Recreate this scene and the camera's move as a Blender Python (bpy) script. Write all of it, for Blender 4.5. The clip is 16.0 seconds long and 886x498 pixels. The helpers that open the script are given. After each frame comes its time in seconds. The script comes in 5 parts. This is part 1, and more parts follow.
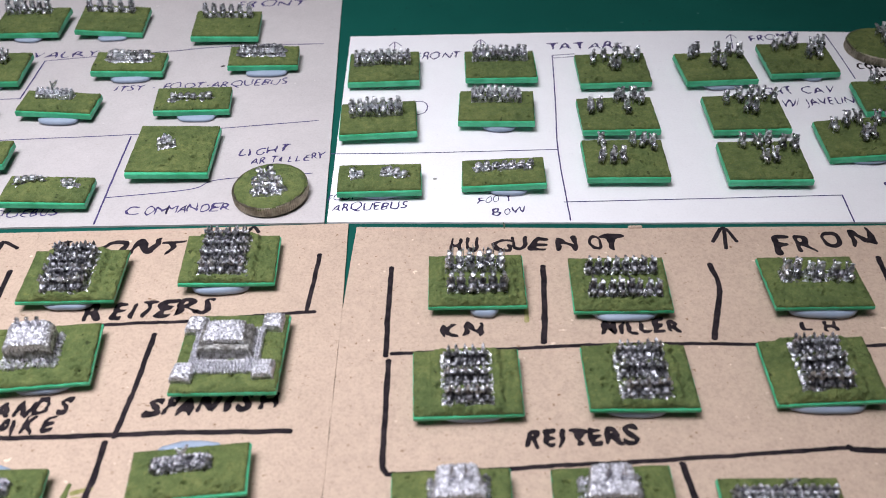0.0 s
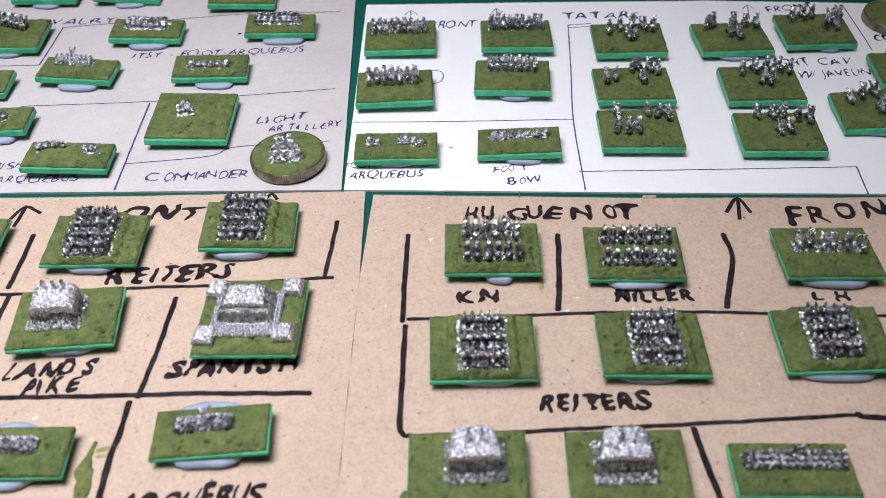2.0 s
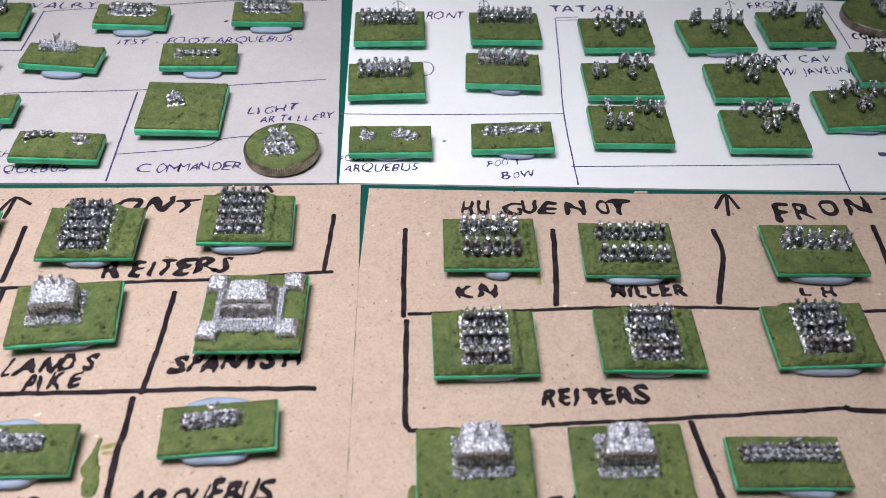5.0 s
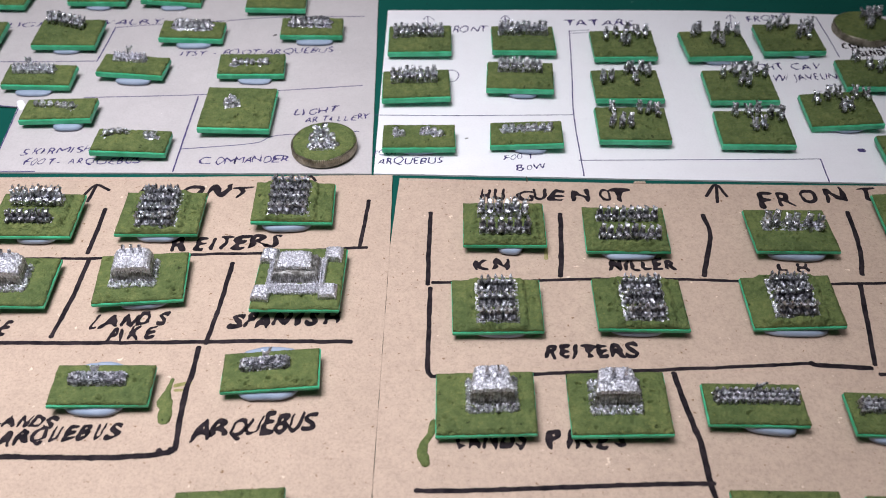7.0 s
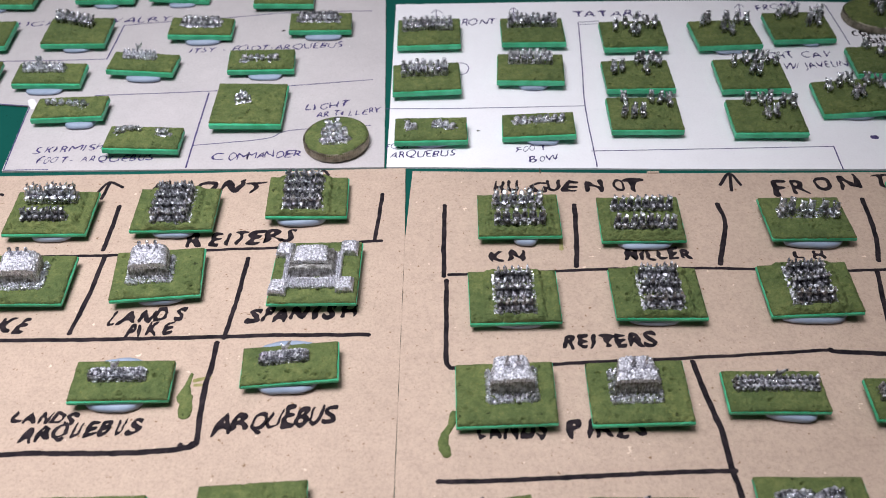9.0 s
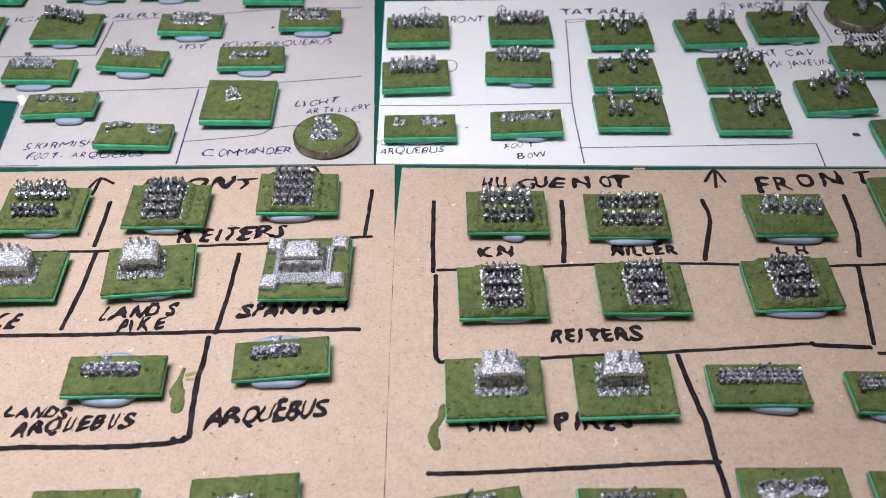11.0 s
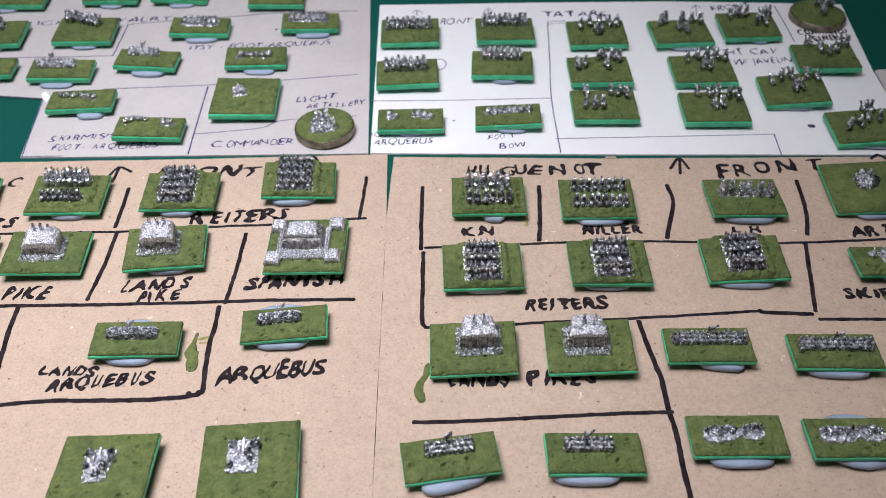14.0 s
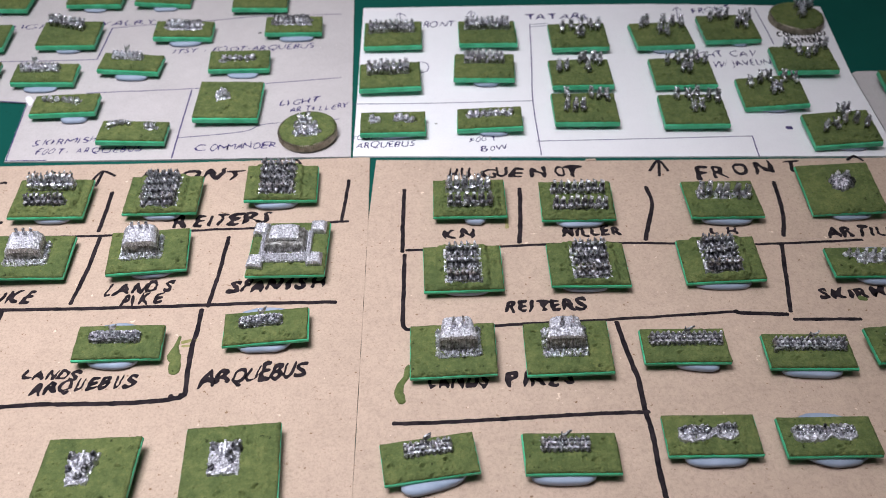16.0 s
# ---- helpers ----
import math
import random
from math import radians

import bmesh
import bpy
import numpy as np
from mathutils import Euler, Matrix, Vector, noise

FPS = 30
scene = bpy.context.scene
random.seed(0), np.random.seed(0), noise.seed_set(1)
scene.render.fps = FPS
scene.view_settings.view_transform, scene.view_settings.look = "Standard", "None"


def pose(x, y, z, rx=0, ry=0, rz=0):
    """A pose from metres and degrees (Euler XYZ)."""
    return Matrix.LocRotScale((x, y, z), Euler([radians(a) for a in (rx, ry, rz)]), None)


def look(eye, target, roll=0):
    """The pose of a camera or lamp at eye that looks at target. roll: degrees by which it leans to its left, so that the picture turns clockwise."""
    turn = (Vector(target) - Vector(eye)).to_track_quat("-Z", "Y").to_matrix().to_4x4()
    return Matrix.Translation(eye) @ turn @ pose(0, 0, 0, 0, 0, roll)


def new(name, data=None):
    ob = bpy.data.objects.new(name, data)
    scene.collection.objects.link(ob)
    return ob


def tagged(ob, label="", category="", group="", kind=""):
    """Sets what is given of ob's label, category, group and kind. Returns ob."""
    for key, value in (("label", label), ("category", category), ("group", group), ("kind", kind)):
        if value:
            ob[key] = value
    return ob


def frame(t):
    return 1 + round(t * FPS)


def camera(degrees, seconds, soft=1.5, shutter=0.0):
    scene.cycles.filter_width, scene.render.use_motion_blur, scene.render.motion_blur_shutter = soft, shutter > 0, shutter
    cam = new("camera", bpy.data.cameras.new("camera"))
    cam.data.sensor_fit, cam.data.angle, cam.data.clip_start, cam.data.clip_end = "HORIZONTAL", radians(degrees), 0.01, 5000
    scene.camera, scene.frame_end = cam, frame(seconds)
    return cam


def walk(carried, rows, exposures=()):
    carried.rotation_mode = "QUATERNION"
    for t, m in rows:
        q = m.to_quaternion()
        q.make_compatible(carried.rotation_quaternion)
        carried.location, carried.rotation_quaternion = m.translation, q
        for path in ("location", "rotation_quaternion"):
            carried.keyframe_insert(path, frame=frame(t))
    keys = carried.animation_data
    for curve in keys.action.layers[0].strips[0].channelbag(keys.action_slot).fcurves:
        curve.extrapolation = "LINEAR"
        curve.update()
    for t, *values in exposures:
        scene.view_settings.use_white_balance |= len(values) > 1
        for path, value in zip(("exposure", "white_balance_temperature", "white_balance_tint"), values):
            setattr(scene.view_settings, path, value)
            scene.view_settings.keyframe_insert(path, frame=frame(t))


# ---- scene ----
cam = camera(53.97, 16.0, soft=0.6)
ROWS = [
    (0, 0.02623, -0.15415, 0.12794, -0.216, -41.513, -0.266),
    (0.5, 0.02484, -0.15499, 0.12519, -0.036, -41.966, -0.071),
    (1, 0.02515, -0.15713, 0.12500, 0.318, -42.517, -0.175),
    (1.5, 0.02502, -0.15659, 0.12879, 0.585, -42.887, -0.459),
    (2, 0.02468, -0.15640, 0.12896, 0.588, -43.404, -0.324),
    (2.5, 0.02307, -0.15390, 0.12997, 0.476, -43.657, -0.029),
    (3, 0.02097, -0.15394, 0.12936, 0.438, -43.842, 0.080),
    (3.2, 0.02089, -0.15522, 0.12902, 0.662, -43.685, -0.423),
    (5.3, 0.01320, -0.15557, 0.13340, -3.521, -44.695, 2.904),
    (5.5, 0.00339, -0.16018, 0.13424, -2.181, -44.325, 2.502),
    (6, 0.01053, -0.17485, 0.13793, -1.211, -43.373, 2.165),
    (6.5, 0.02069, -0.18087, 0.14384, -1.299, -43.255, 1.720),
    (7, 0.01880, -0.18205, 0.14504, -0.011, -43.451, 0.715),
    (7.5, 0.01614, -0.18228, 0.14667, 0.491, -43.584, 0.194),
    (8, 0.01499, -0.18344, 0.14683, 0.260, -43.221, 0.225),
    (8.5, 0.01640, -0.18352, 0.14565, 0.191, -43.263, 0.019),
    (9, 0.01571, -0.18278, 0.14414, 0.203, -43.650, -0.227),
    (9.5, 0.01580, -0.18289, 0.14333, 0.034, -43.967, -0.076),
    (10, 0.01480, -0.18456, 0.14729, -0.433, -43.930, 0.343),
    (10.2, 0.01434, -0.18386, 0.14529, -0.979, -43.810, 0.575),
    (12.3, 0.01688, -0.19582, 0.15746, -0.944, -44.273, 0.666),
    (12.5, 0.01621, -0.20282, 0.16131, -0.912, -44.108, 0.697),
    (13, 0.01757, -0.20263, 0.15796, -0.764, -44.142, 0.399),
    (13.5, 0.01834, -0.20182, 0.15635, -0.628, -44.143, 0.200),
    (14, 0.01908, -0.20456, 0.15710, -0.715, -43.822, 0.255),
    (14.5, 0.01948, -0.20204, 0.15855, -1.469, -43.702, 0.839),
    (15, 0.01733, -0.20253, 0.15497, -1.673, -43.860, 1.111),
    (15.5, 0.02126, -0.20430, 0.15728, -1.617, -44.092, 0.800),
    (16, 0.02196, -0.20555, 0.15954, -1.435, -43.929, 0.493),
]
walk(cam, [(t, pose(x, y, z, 90 + pitch, 0, yaw) @ pose(0, 0, 0, 0, 0, roll)) for t, x, y, z, yaw, pitch, roll in ROWS], [(0, 0.12), (3.2, 0.12), (5.3, 0.03), (5.6, 0.03), (6, -0.05), (6.5, -0.03), (7, 0.0), (16, 0.0)])
cam.data.dof.use_dof, cam.data.dof.focus_distance, cam.data.dof.aperture_fstop = True, 0.21, 25.0

# ---- light ----
world = bpy.data.worlds.new("room_air")
scene.world = world
world.use_nodes = True
world.node_tree.nodes["Background"].inputs[0].default_value = (0.80, 0.82, 0.90, 1)
world.node_tree.nodes["Background"].inputs[1].default_value = 0.02


def area_lamp(name, eye, target, size, watts, colour, spread=180):
    data = bpy.data.lights.new(name, "AREA")
    data.shape, data.size, data.energy, data.color = "DISK", size, watts, colour
    data.spread = radians(spread)
    ob = new(name, data)
    ob.matrix_world = look(eye, target)
    return ob


area_lamp("desk_light", (-0.094, -0.092, 0.405), (-0.059, -0.056, 0.0), 0.22, 0.63, (0.965, 0.966, 1.03), 82)
area_lamp("ceiling_light", (0.24, 0.70, 1.60), (0.05, 0.0, 0.0), 0.40, 3.75, (0.985, 0.963, 1.0))

# ---- materials ----
MM = 0.001


def material(name, colour, rough=0.8, metal=0.0, spec=0.5):
    m = bpy.data.materials.new(name)
    m.use_nodes = True
    b = m.node_tree.nodes["Principled BSDF"]
    b.inputs["Base Color"].default_value = (*colour, 1)
    b.inputs["Roughness"].default_value = rough
    b.inputs["Metallic"].default_value = metal
    b.inputs["Specular IOR Level"].default_value = spec
    return m


def node(m, kind, **values):
    n = m.node_tree.nodes.new(kind)
    for key, value in values.items():
        n.inputs[key].default_value = value
    return n


def coords(m):
    """Object coordinates shifted by each object's own random number."""
    tc = m.node_tree.nodes.new("ShaderNodeTexCoord")
    info = m.node_tree.nodes.new("ShaderNodeObjectInfo")
    add = m.node_tree.nodes.new("ShaderNodeVectorMath")
    m.node_tree.links.new(tc.outputs["Object"], add.inputs[0])
    m.node_tree.links.new(info.outputs["Random"], add.inputs[1])
    return add.outputs[0]


def grain(m, where, scale, detail=3.0, rough=0.6):
    n = node(m, "ShaderNodeTexNoise", Scale=scale, Detail=detail, Roughness=rough)
    m.node_tree.links.new(where, n.inputs["Vector"])
    return n.outputs["Fac"]


def ramp(m, fac, *stops):
    n = m.node_tree.nodes.new("ShaderNodeValToRGB")
    while len(n.color_ramp.elements) < len(stops):
        n.color_ramp.elements.new(0.5)
    for e, (at, colour) in zip(n.color_ramp.elements, stops):
        e.position, e.color = at, (*colour, 1)
    m.node_tree.links.new(fac, n.inputs[0])
    return n.outputs[0]


def mix(m, fac, a, b, blend="MIX"):
    n = m.node_tree.nodes.new("ShaderNodeMix")
    n.data_type, n.blend_type = "RGBA", blend
    for value, slot in ((fac, n.inputs[0]), (a, n.inputs[6]), (b, n.inputs[7])):
        if isinstance(value, (int, float)):
            slot.default_value = value
        elif isinstance(value, tuple):
            slot.default_value = (*value, 1)
        else:
            m.node_tree.links.new(value, slot)
    return n.outputs[2]


def finish(m, colour=None, height=None, strength=0.3, distance=0.0002, rough=None):
    b = m.node_tree.nodes["Principled BSDF"]
    if colour is not None:
        m.node_tree.links.new(colour, b.inputs["Base Color"])
    if height is not None:
        n = node(m, "ShaderNodeBump", Strength=strength, Distance=distance)
        m.node_tree.links.new(height, n.inputs["Height"])
        m.node_tree.links.new(n.outputs[0], b.inputs["Normal"])
    if rough is not None:
        m.node_tree.links.new(rough, b.inputs["Roughness"])
    return m


def make_card(name, low, high, speck, pale, rough=0.85, fibres=1.0, specks=0.0):
    """Card or paper stock: broad mottling, fine fibres and small dark and pale specks."""
    m = material(name, high, rough, 0.0, 0.25)
    c = coords(m)
    base = ramp(m, grain(m, c, 60, 4), (0.3, low), (0.7, high))
    fibre = ramp(m, grain(m, c, 1500, 4, 0.8), (0.28, (0.70, 0.68, 0.66)), (0.50, (1, 1, 1)), (0.72, (1.16, 1.14, 1.12)))
    base = mix(m, fibres, base, fibre, "MULTIPLY")
    cloud = ramp(m, grain(m, c, 330, 3, 0.6), (0.32, (0.94, 0.935, 0.93)), (0.68, (1.05, 1.05, 1.045)))
    base = mix(m, fibres, base, cloud, "MULTIPLY")
    dark = ramp(m, grain(m, c, 900, 2), (0.69 - specks, (0, 0, 0)), (0.75 - specks, (1, 1, 1)))
    base = mix(m, dark, base, speck)
    light = ramp(m, grain(m, c, 431, 2), (0.735 - specks, (0, 0, 0)), (0.78 - specks, (1, 1, 1)))
    base = mix(m, light, base, pale)
    return finish(m, base, grain(m, c, 700, 4), 0.22, 0.0001)


BROWN = make_card("kraft_card", (0.474, 0.359, 0.286), (0.516, 0.391, 0.313), (0.24, 0.15, 0.09), (0.74, 0.60, 0.48), fibres=0.8, specks=0.012)
GREY = make_card("grey_card", (0.485, 0.452, 0.462), (0.54, 0.503, 0.513), (0.46, 0.42, 0.41), (0.68, 0.64, 0.64), fibres=0.4)
WHITE = make_card("white_card", (0.78, 0.765, 0.80), (0.81, 0.795, 0.83), (0.74, 0.72, 0.76), (0.84, 0.83, 0.88), fibres=0.15)


def make_mat():
    m = material("cutting_mat_rubber", (0.004, 0.105, 0.078), 0.7, 0.0, 0.10)
    c = coords(m)
    base = ramp(m, grain(m, c, 14, 5), (0.3, (0.003, 0.066, 0.053)), (0.7, (0.006, 0.090, 0.071)))
    bits = ramp(m, grain(m, c, 900, 1), (0.74, (0, 0, 0)), (0.77, (1, 1, 1)))
    base = mix(m, bits, base, (0.003, 0.03, 0.025))
    dust = ramp(m, grain(m, c, 240, 3), (0.72, (0, 0, 0)), (0.80, (1, 1, 1)))
    base = mix(m, dust, base, (0.16, 0.30, 0.26))
    return finish(m, base, grain(m, c, 1800, 3), 0.2, 0.0001)


MAT = make_mat()


def make_turf():
    m = material("painted_filler_turf", (0.10, 0.125, 0.03), 0.8, 0.0, 0.25)
    c = coords(m)
    base = ramp(m, grain(m, c, 420, 7, 0.8), (0.30, (0.070, 0.100, 0.036)), (0.5, (0.120, 0.156, 0.056)), (0.70, (0.196, 0.222, 0.084)))
    wide = ramp(m, grain(m, c, 60, 3), (0.35, (0.82, 0.88, 0.84)), (0.65, (1.14, 1.10, 1.02)))
    base = mix(m, 1.0, base, wide, "MULTIPLY")
    fleck = ramp(m, grain(m, c, 1100, 3), (0.60, (0, 0, 0)), (0.76, (0.7, 0.7, 0.7)))
    base = mix(m, fleck, base, (0.22, 0.235, 0.070))
    # near-black spots paint the shade of small pits into the colour
    pit_shade = ramp(m, grain(m, c, 560, 2), (0.26, (0.85, 0.85, 0.85)), (0.33, (0, 0, 0)))
    base = mix(m, pit_shade, base, (0.022, 0.032, 0.009))
    return finish(m, base, grain(m, c, 520, 5, 0.68), 1.0, 0.0013)


TURF = make_turf()


def make_plate():
    m = material("green_plastic", (0.008, 0.36, 0.115), 0.42, 0.0, 0.5)
    c = coords(m)
    base = ramp(m, grain(m, c, 260, 4), (0.35, (0.028, 0.33, 0.155)), (0.65, (0.07, 0.49, 0.265)))
    return finish(m, base, grain(m, c, 900, 3), 0.2, 0.0002)


PLATE = make_plate()
THIN_PAINT = material("thin_olive_paint", (0.26, 0.24, 0.09), 0.8, 0.0, 0.25)
finish(THIN_PAINT, ramp(THIN_PAINT, grain(THIN_PAINT, coords(THIN_PAINT), 400, 4), (0.35, (0.20, 0.20, 0.065)), (0.65, (0.38, 0.32, 0.16))))


def make_putty():
    m = material("blue_putty", (0.33, 0.38, 0.50), 0.6, 0.0, 0.4)
    c = coords(m)
    base = ramp(m, grain(m, c, 180, 4), (0.3, (0.245, 0.310, 0.420)), (0.7, (0.345, 0.405, 0.525)))
    return finish(m, base, grain(m, c, 500, 4), 0.4, 0.0003)


PUTTY = make_putty()


def make_metal(name, dark, mid, light, low, high, fine=1.0):
    m = material(name, mid, 0.3, 1.0, 0.5)
    c = coords(m)
    base = ramp(m, grain(m, c, 900 * fine, 3), (0.34, dark), (0.48, mid), (0.60, light))
    rough = ramp(m, grain(m, c, 1300, 3), (0.3, (low, low, low)), (0.7, (high, high, high)))
    return finish(m, base, grain(m, c, 1700 * fine, 3, 0.6), 0.6, 0.0004 / fine, rough)


METAL = make_metal("bare_white_metal", (0.22, 0.22, 0.25), (0.58, 0.58, 0.63), (0.90, 0.90, 0.96), 0.20, 0.46)
HORSE = make_metal("dull_white_metal", (0.13, 0.13, 0.15), (0.40, 0.40, 0.44), (0.82, 0.82, 0.88), 0.16, 0.40)
# pale metal for strips and guns; on pike tops it paints the overhead light
PALE_LIT = make_metal("pale_and_lit_metal", (0.30, 0.30, 0.33), (0.58, 0.575, 0.62), (0.84, 0.83, 0.89), 0.42, 0.66, 2.4)
PACKED = make_metal("dim_white_metal", (0.07, 0.07, 0.085), (0.25, 0.25, 0.28), (0.66, 0.66, 0.71), 0.24, 0.46, 1.6)
# the same bare metal, darkened for the shade between close ranks
RANK_SHADE = make_metal("rank_shade_metal", (0.06, 0.06, 0.07), (0.18, 0.18, 0.20), (0.50, 0.50, 0.55), 0.28, 0.52)
# dark metal for crew and banners; on horsemen it paints the lower shade
DARK_SHADED = make_metal("dark_and_shaded_metal", (0.06, 0.06, 0.07), (0.17, 0.17, 0.19), (0.50, 0.50, 0.54), 0.32, 0.58)
# grey metal, also for grit; on pike blocks it paints the shaded sides
GREY_SHADED = make_metal("grey_and_shaded_metal", (0.16, 0.15, 0.14), (0.30, 0.29, 0.28), (0.52, 0.51, 0.51), 0.45, 0.7)
MARKER = material("black_marker_ink", (0.018, 0.014, 0.018), 0.9, 0.0, 0.06)
finish(MARKER, ramp(MARKER, grain(MARKER, coords(MARKER), 500, 3), (0.35, (0.012, 0.010, 0.013)), (0.75, (0.040, 0.030, 0.034))))
PEN = material("dark_blue_pen_ink", (0.05, 0.035, 0.11), 0.9, 0.0, 0.06)
finish(PEN, ramp(PEN, grain(PEN, coords(PEN), 900, 3), (0.3, (0.040, 0.030, 0.10)), (0.75, (0.125, 0.105, 0.235))))
COIN = material("worn_coin_metal", (0.30, 0.24, 0.15), 0.42, 1.0)
finish(COIN, ramp(COIN, grain(COIN, coords(COIN), 500, 4), (0.3, (0.16, 0.14, 0.10)), (0.7, (0.42, 0.38, 0.30))))
PAINT = material("plain_wall_paint", (0.40, 0.39, 0.38), 0.9)
finish(PAINT, ramp(PAINT, grain(PAINT, coords(PAINT), 1.5, 4), (0.3, (0.36, 0.35, 0.35)), (0.7, (0.43, 0.42, 0.42))))
WOOD = material("desk_wood", (0.28, 0.17, 0.09), 0.5)
finish(WOOD, ramp(WOOD, grain(WOOD, coords(WOOD), 12, 6), (0.3, (0.20, 0.12, 0.06)), (0.7, (0.33, 0.21, 0.12))))


# ---- mesh helpers: lengths below are millimetres ----
def mesh_of(name, bm, mat, smooth=True, second=None):
    bmesh.ops.scale(bm, vec=(MM, MM, MM), verts=bm.verts)
    data = bpy.data.meshes.new(name)
    bm.to_mesh(data)
    bm.free()
    data.materials.append(mat)
    if second:
        data.materials.append(second)
    if smooth:
        data.polygons.foreach_set("use_smooth", [True] * len(data.polygons))
    return data


def part(name, bm, mat, parent, label="", smooth=True, at=None):
    data = bm if isinstance(bm, bpy.types.Mesh) else mesh_of(name, bm, mat, smooth)
    ob = new(name, data)
    ob.parent = parent
    if at is not None:
        ob.matrix_basis = at
    return tagged(ob, label)


def place(u, v, z, turn=0.0, size=1.0):
    return pose(u * MM, v * MM, z * MM, 0, 0, turn) @ Matrix.Scale(size, 4)


def slab(outline, low, high, bevel=0.0):
    """A flat sheet with the given outline."""
    bm = bmesh.new()
    under = [bm.verts.new((x, y, low)) for x, y in outline]
    over = [bm.verts.new((x, y, high)) for x, y in outline]
    bm.faces.new(over)
    bm.faces.new(under[::-1])
    n = len(outline)
    for i in range(n):
        bm.faces.new((under[i], under[(i + 1) % n], over[(i + 1) % n], over[i]))
    bmesh.ops.recalc_face_normals(bm, faces=bm.faces)
    if bevel:
        bmesh.ops.bevel(bm, geom=bm.edges[:], offset=bevel, segments=2, affect="EDGES")
    return bm


def blob(bm, at, size, tilt=(0, 0, 0), detail=1, rough=0.0, seed=0.0):
    m = Matrix.LocRotScale(at, Euler([radians(a) for a in tilt]), size)
    made = bmesh.ops.create_icosphere(bm, subdivisions=detail, radius=1.0, matrix=m)["verts"]
    if rough:
        for v in made:
            off = Vector((seed, 3 * seed, -seed))
            v.co += rough * noise.noise_vector(v.co * 1.7 + off) + 0.4 * rough * noise.noise_vector(v.co * 5.0 + off)


def block(bm, at, size, tilt=(0, 0, 0), top=1.0):
    m = Matrix.LocRotScale(at, Euler([radians(a) for a in tilt]), size)
    made = bmesh.ops.create_cube(bm, size=1.0)["verts"]
    for v in made:
        if v.co.z > 0:
            v.co.x *= top
            v.co.y *= top
    bmesh.ops.transform(bm, matrix=m, verts=made)


# ---- the room ----
def room_sheet(name, at, size, mat):
    bm = bmesh.new()
    block(bm, at, size)
    ob = new(name, mesh_of(name, bm, mat, False))
    return tagged(ob, kind="structure")


room_sheet("floor", (0, 0, -800), (4000, 4000, 100), WOOD)
room_sheet("ceiling", (0, 0, 1750), (4000, 4000, 100), PAINT)
room_sheet("wall_north", (0, 2000, 475), (4000, 100, 2450), PAINT)
room_sheet("wall_south", (0, -2000, 475), (4000, 100, 2450), PAINT)
room_sheet("wall_east", (2000, 0, 475), (100, 3900, 2450), PAINT)
room_sheet("wall_west", (-2000, 0, 475), (100, 3900, 2450), PAINT)
desk = tagged(new("desk"), "plain brown wooden desk under the cutting mat", "desk")
part("desktop", slab([(-700, -400), (800, -400), (800, 450), (-700, 450)], -27.6, -2.6, 1.5), WOOD, desk, smooth=False)
for x, y in ((-650, -350), (750, -350), (-650, 400), (750, 400)):
    leg = bmesh.new()
    block(leg, (x, y, -388.8), (50, 50, 722.4))
    part("leg", leg, WOOD, desk, smooth=False)
mat_ob = new("cutting_mat", mesh_of("cutting_mat", slab([(-300, -190), (330, -190), (330, 250), (-300, 250)], -2.55, -0.55, 0.4), MAT, False))
tagged(mat_ob, "dark green rubber cutting mat with specks and scuffs", "cutting mat")


# ---- the cards ----
def card(name, label, outline, mat, low=-0.5, high=0.0):
    ob = tagged(new(name), label, "card sheet", "unit cards on the cutting mat")
    rounded = []
    n = len(outline)
    for i in range(n):
        a, b = Vector(outline[i]), Vector(outline[(i + 1) % n])
        steps = max(1, int((b - a).length / 2.0))
        side = Vector((b.y - a.y, a.x - b.x)).normalized()
        for k in range(steps):
            p = a.lerp(b, k / steps)
            p += side * 0.10 * noise.noise(Vector((p.x * 0.21, p.y * 0.21, 5.0))) if k else Vector((0, 0))
            rounded.append((p.x, p.y))
    part("sheet", slab(rounded, low, high, 0.0), mat, ob, smooth=False)
    return ob


cards = {
    "white": card("white_card", "white card sheet with thin blue pen lines and words", [(0.1, 0), (77, -1.0), (164, -1.6), (163.6, 8), (164.9, 44), (169.6, 89.0), (143, 90.2), (105, 91.4), (56, 90.6), (-0.9, 89.0)], WHITE),
    "gray": card("grey_card", "pale grey card with thin pen lines, one corner cut away", [(-0.5, -0.1), (-2.4, 45), (-4.6, 93), (-7.0, 150), (-190, 150), (-185, 36.0), (-140, 33.0), (-105.2, 29.0), (-102, -1.5)], GREY),
    "right": card("brown_card", "brown kraft card with thick black marker lines and words", [(7.1, -1.8), (5.95, -28), (6.35, -145), (178, -145), (178, -2.4), (155, -2.4), (110, -2.7), (68, -2.9)], BROWN),
    "left": card("brown_card", "brown kraft card with thick black marker frame and words", [(5.14, -0.5), (-50, -2.5), (-103.5, -3.7), (-150, -4.6), (-150, -145), (6.30, -145), (5.90, -28)], BROWN),
    "side": card("grey_card", "small grey card sheet beside the white card", [(165.4, 43.6), (167.0, 44.6), (215, 45.2), (215, -1.0), (164.4, -1.0), (164.0, 8)], GREY),
}
layer = [0.03]


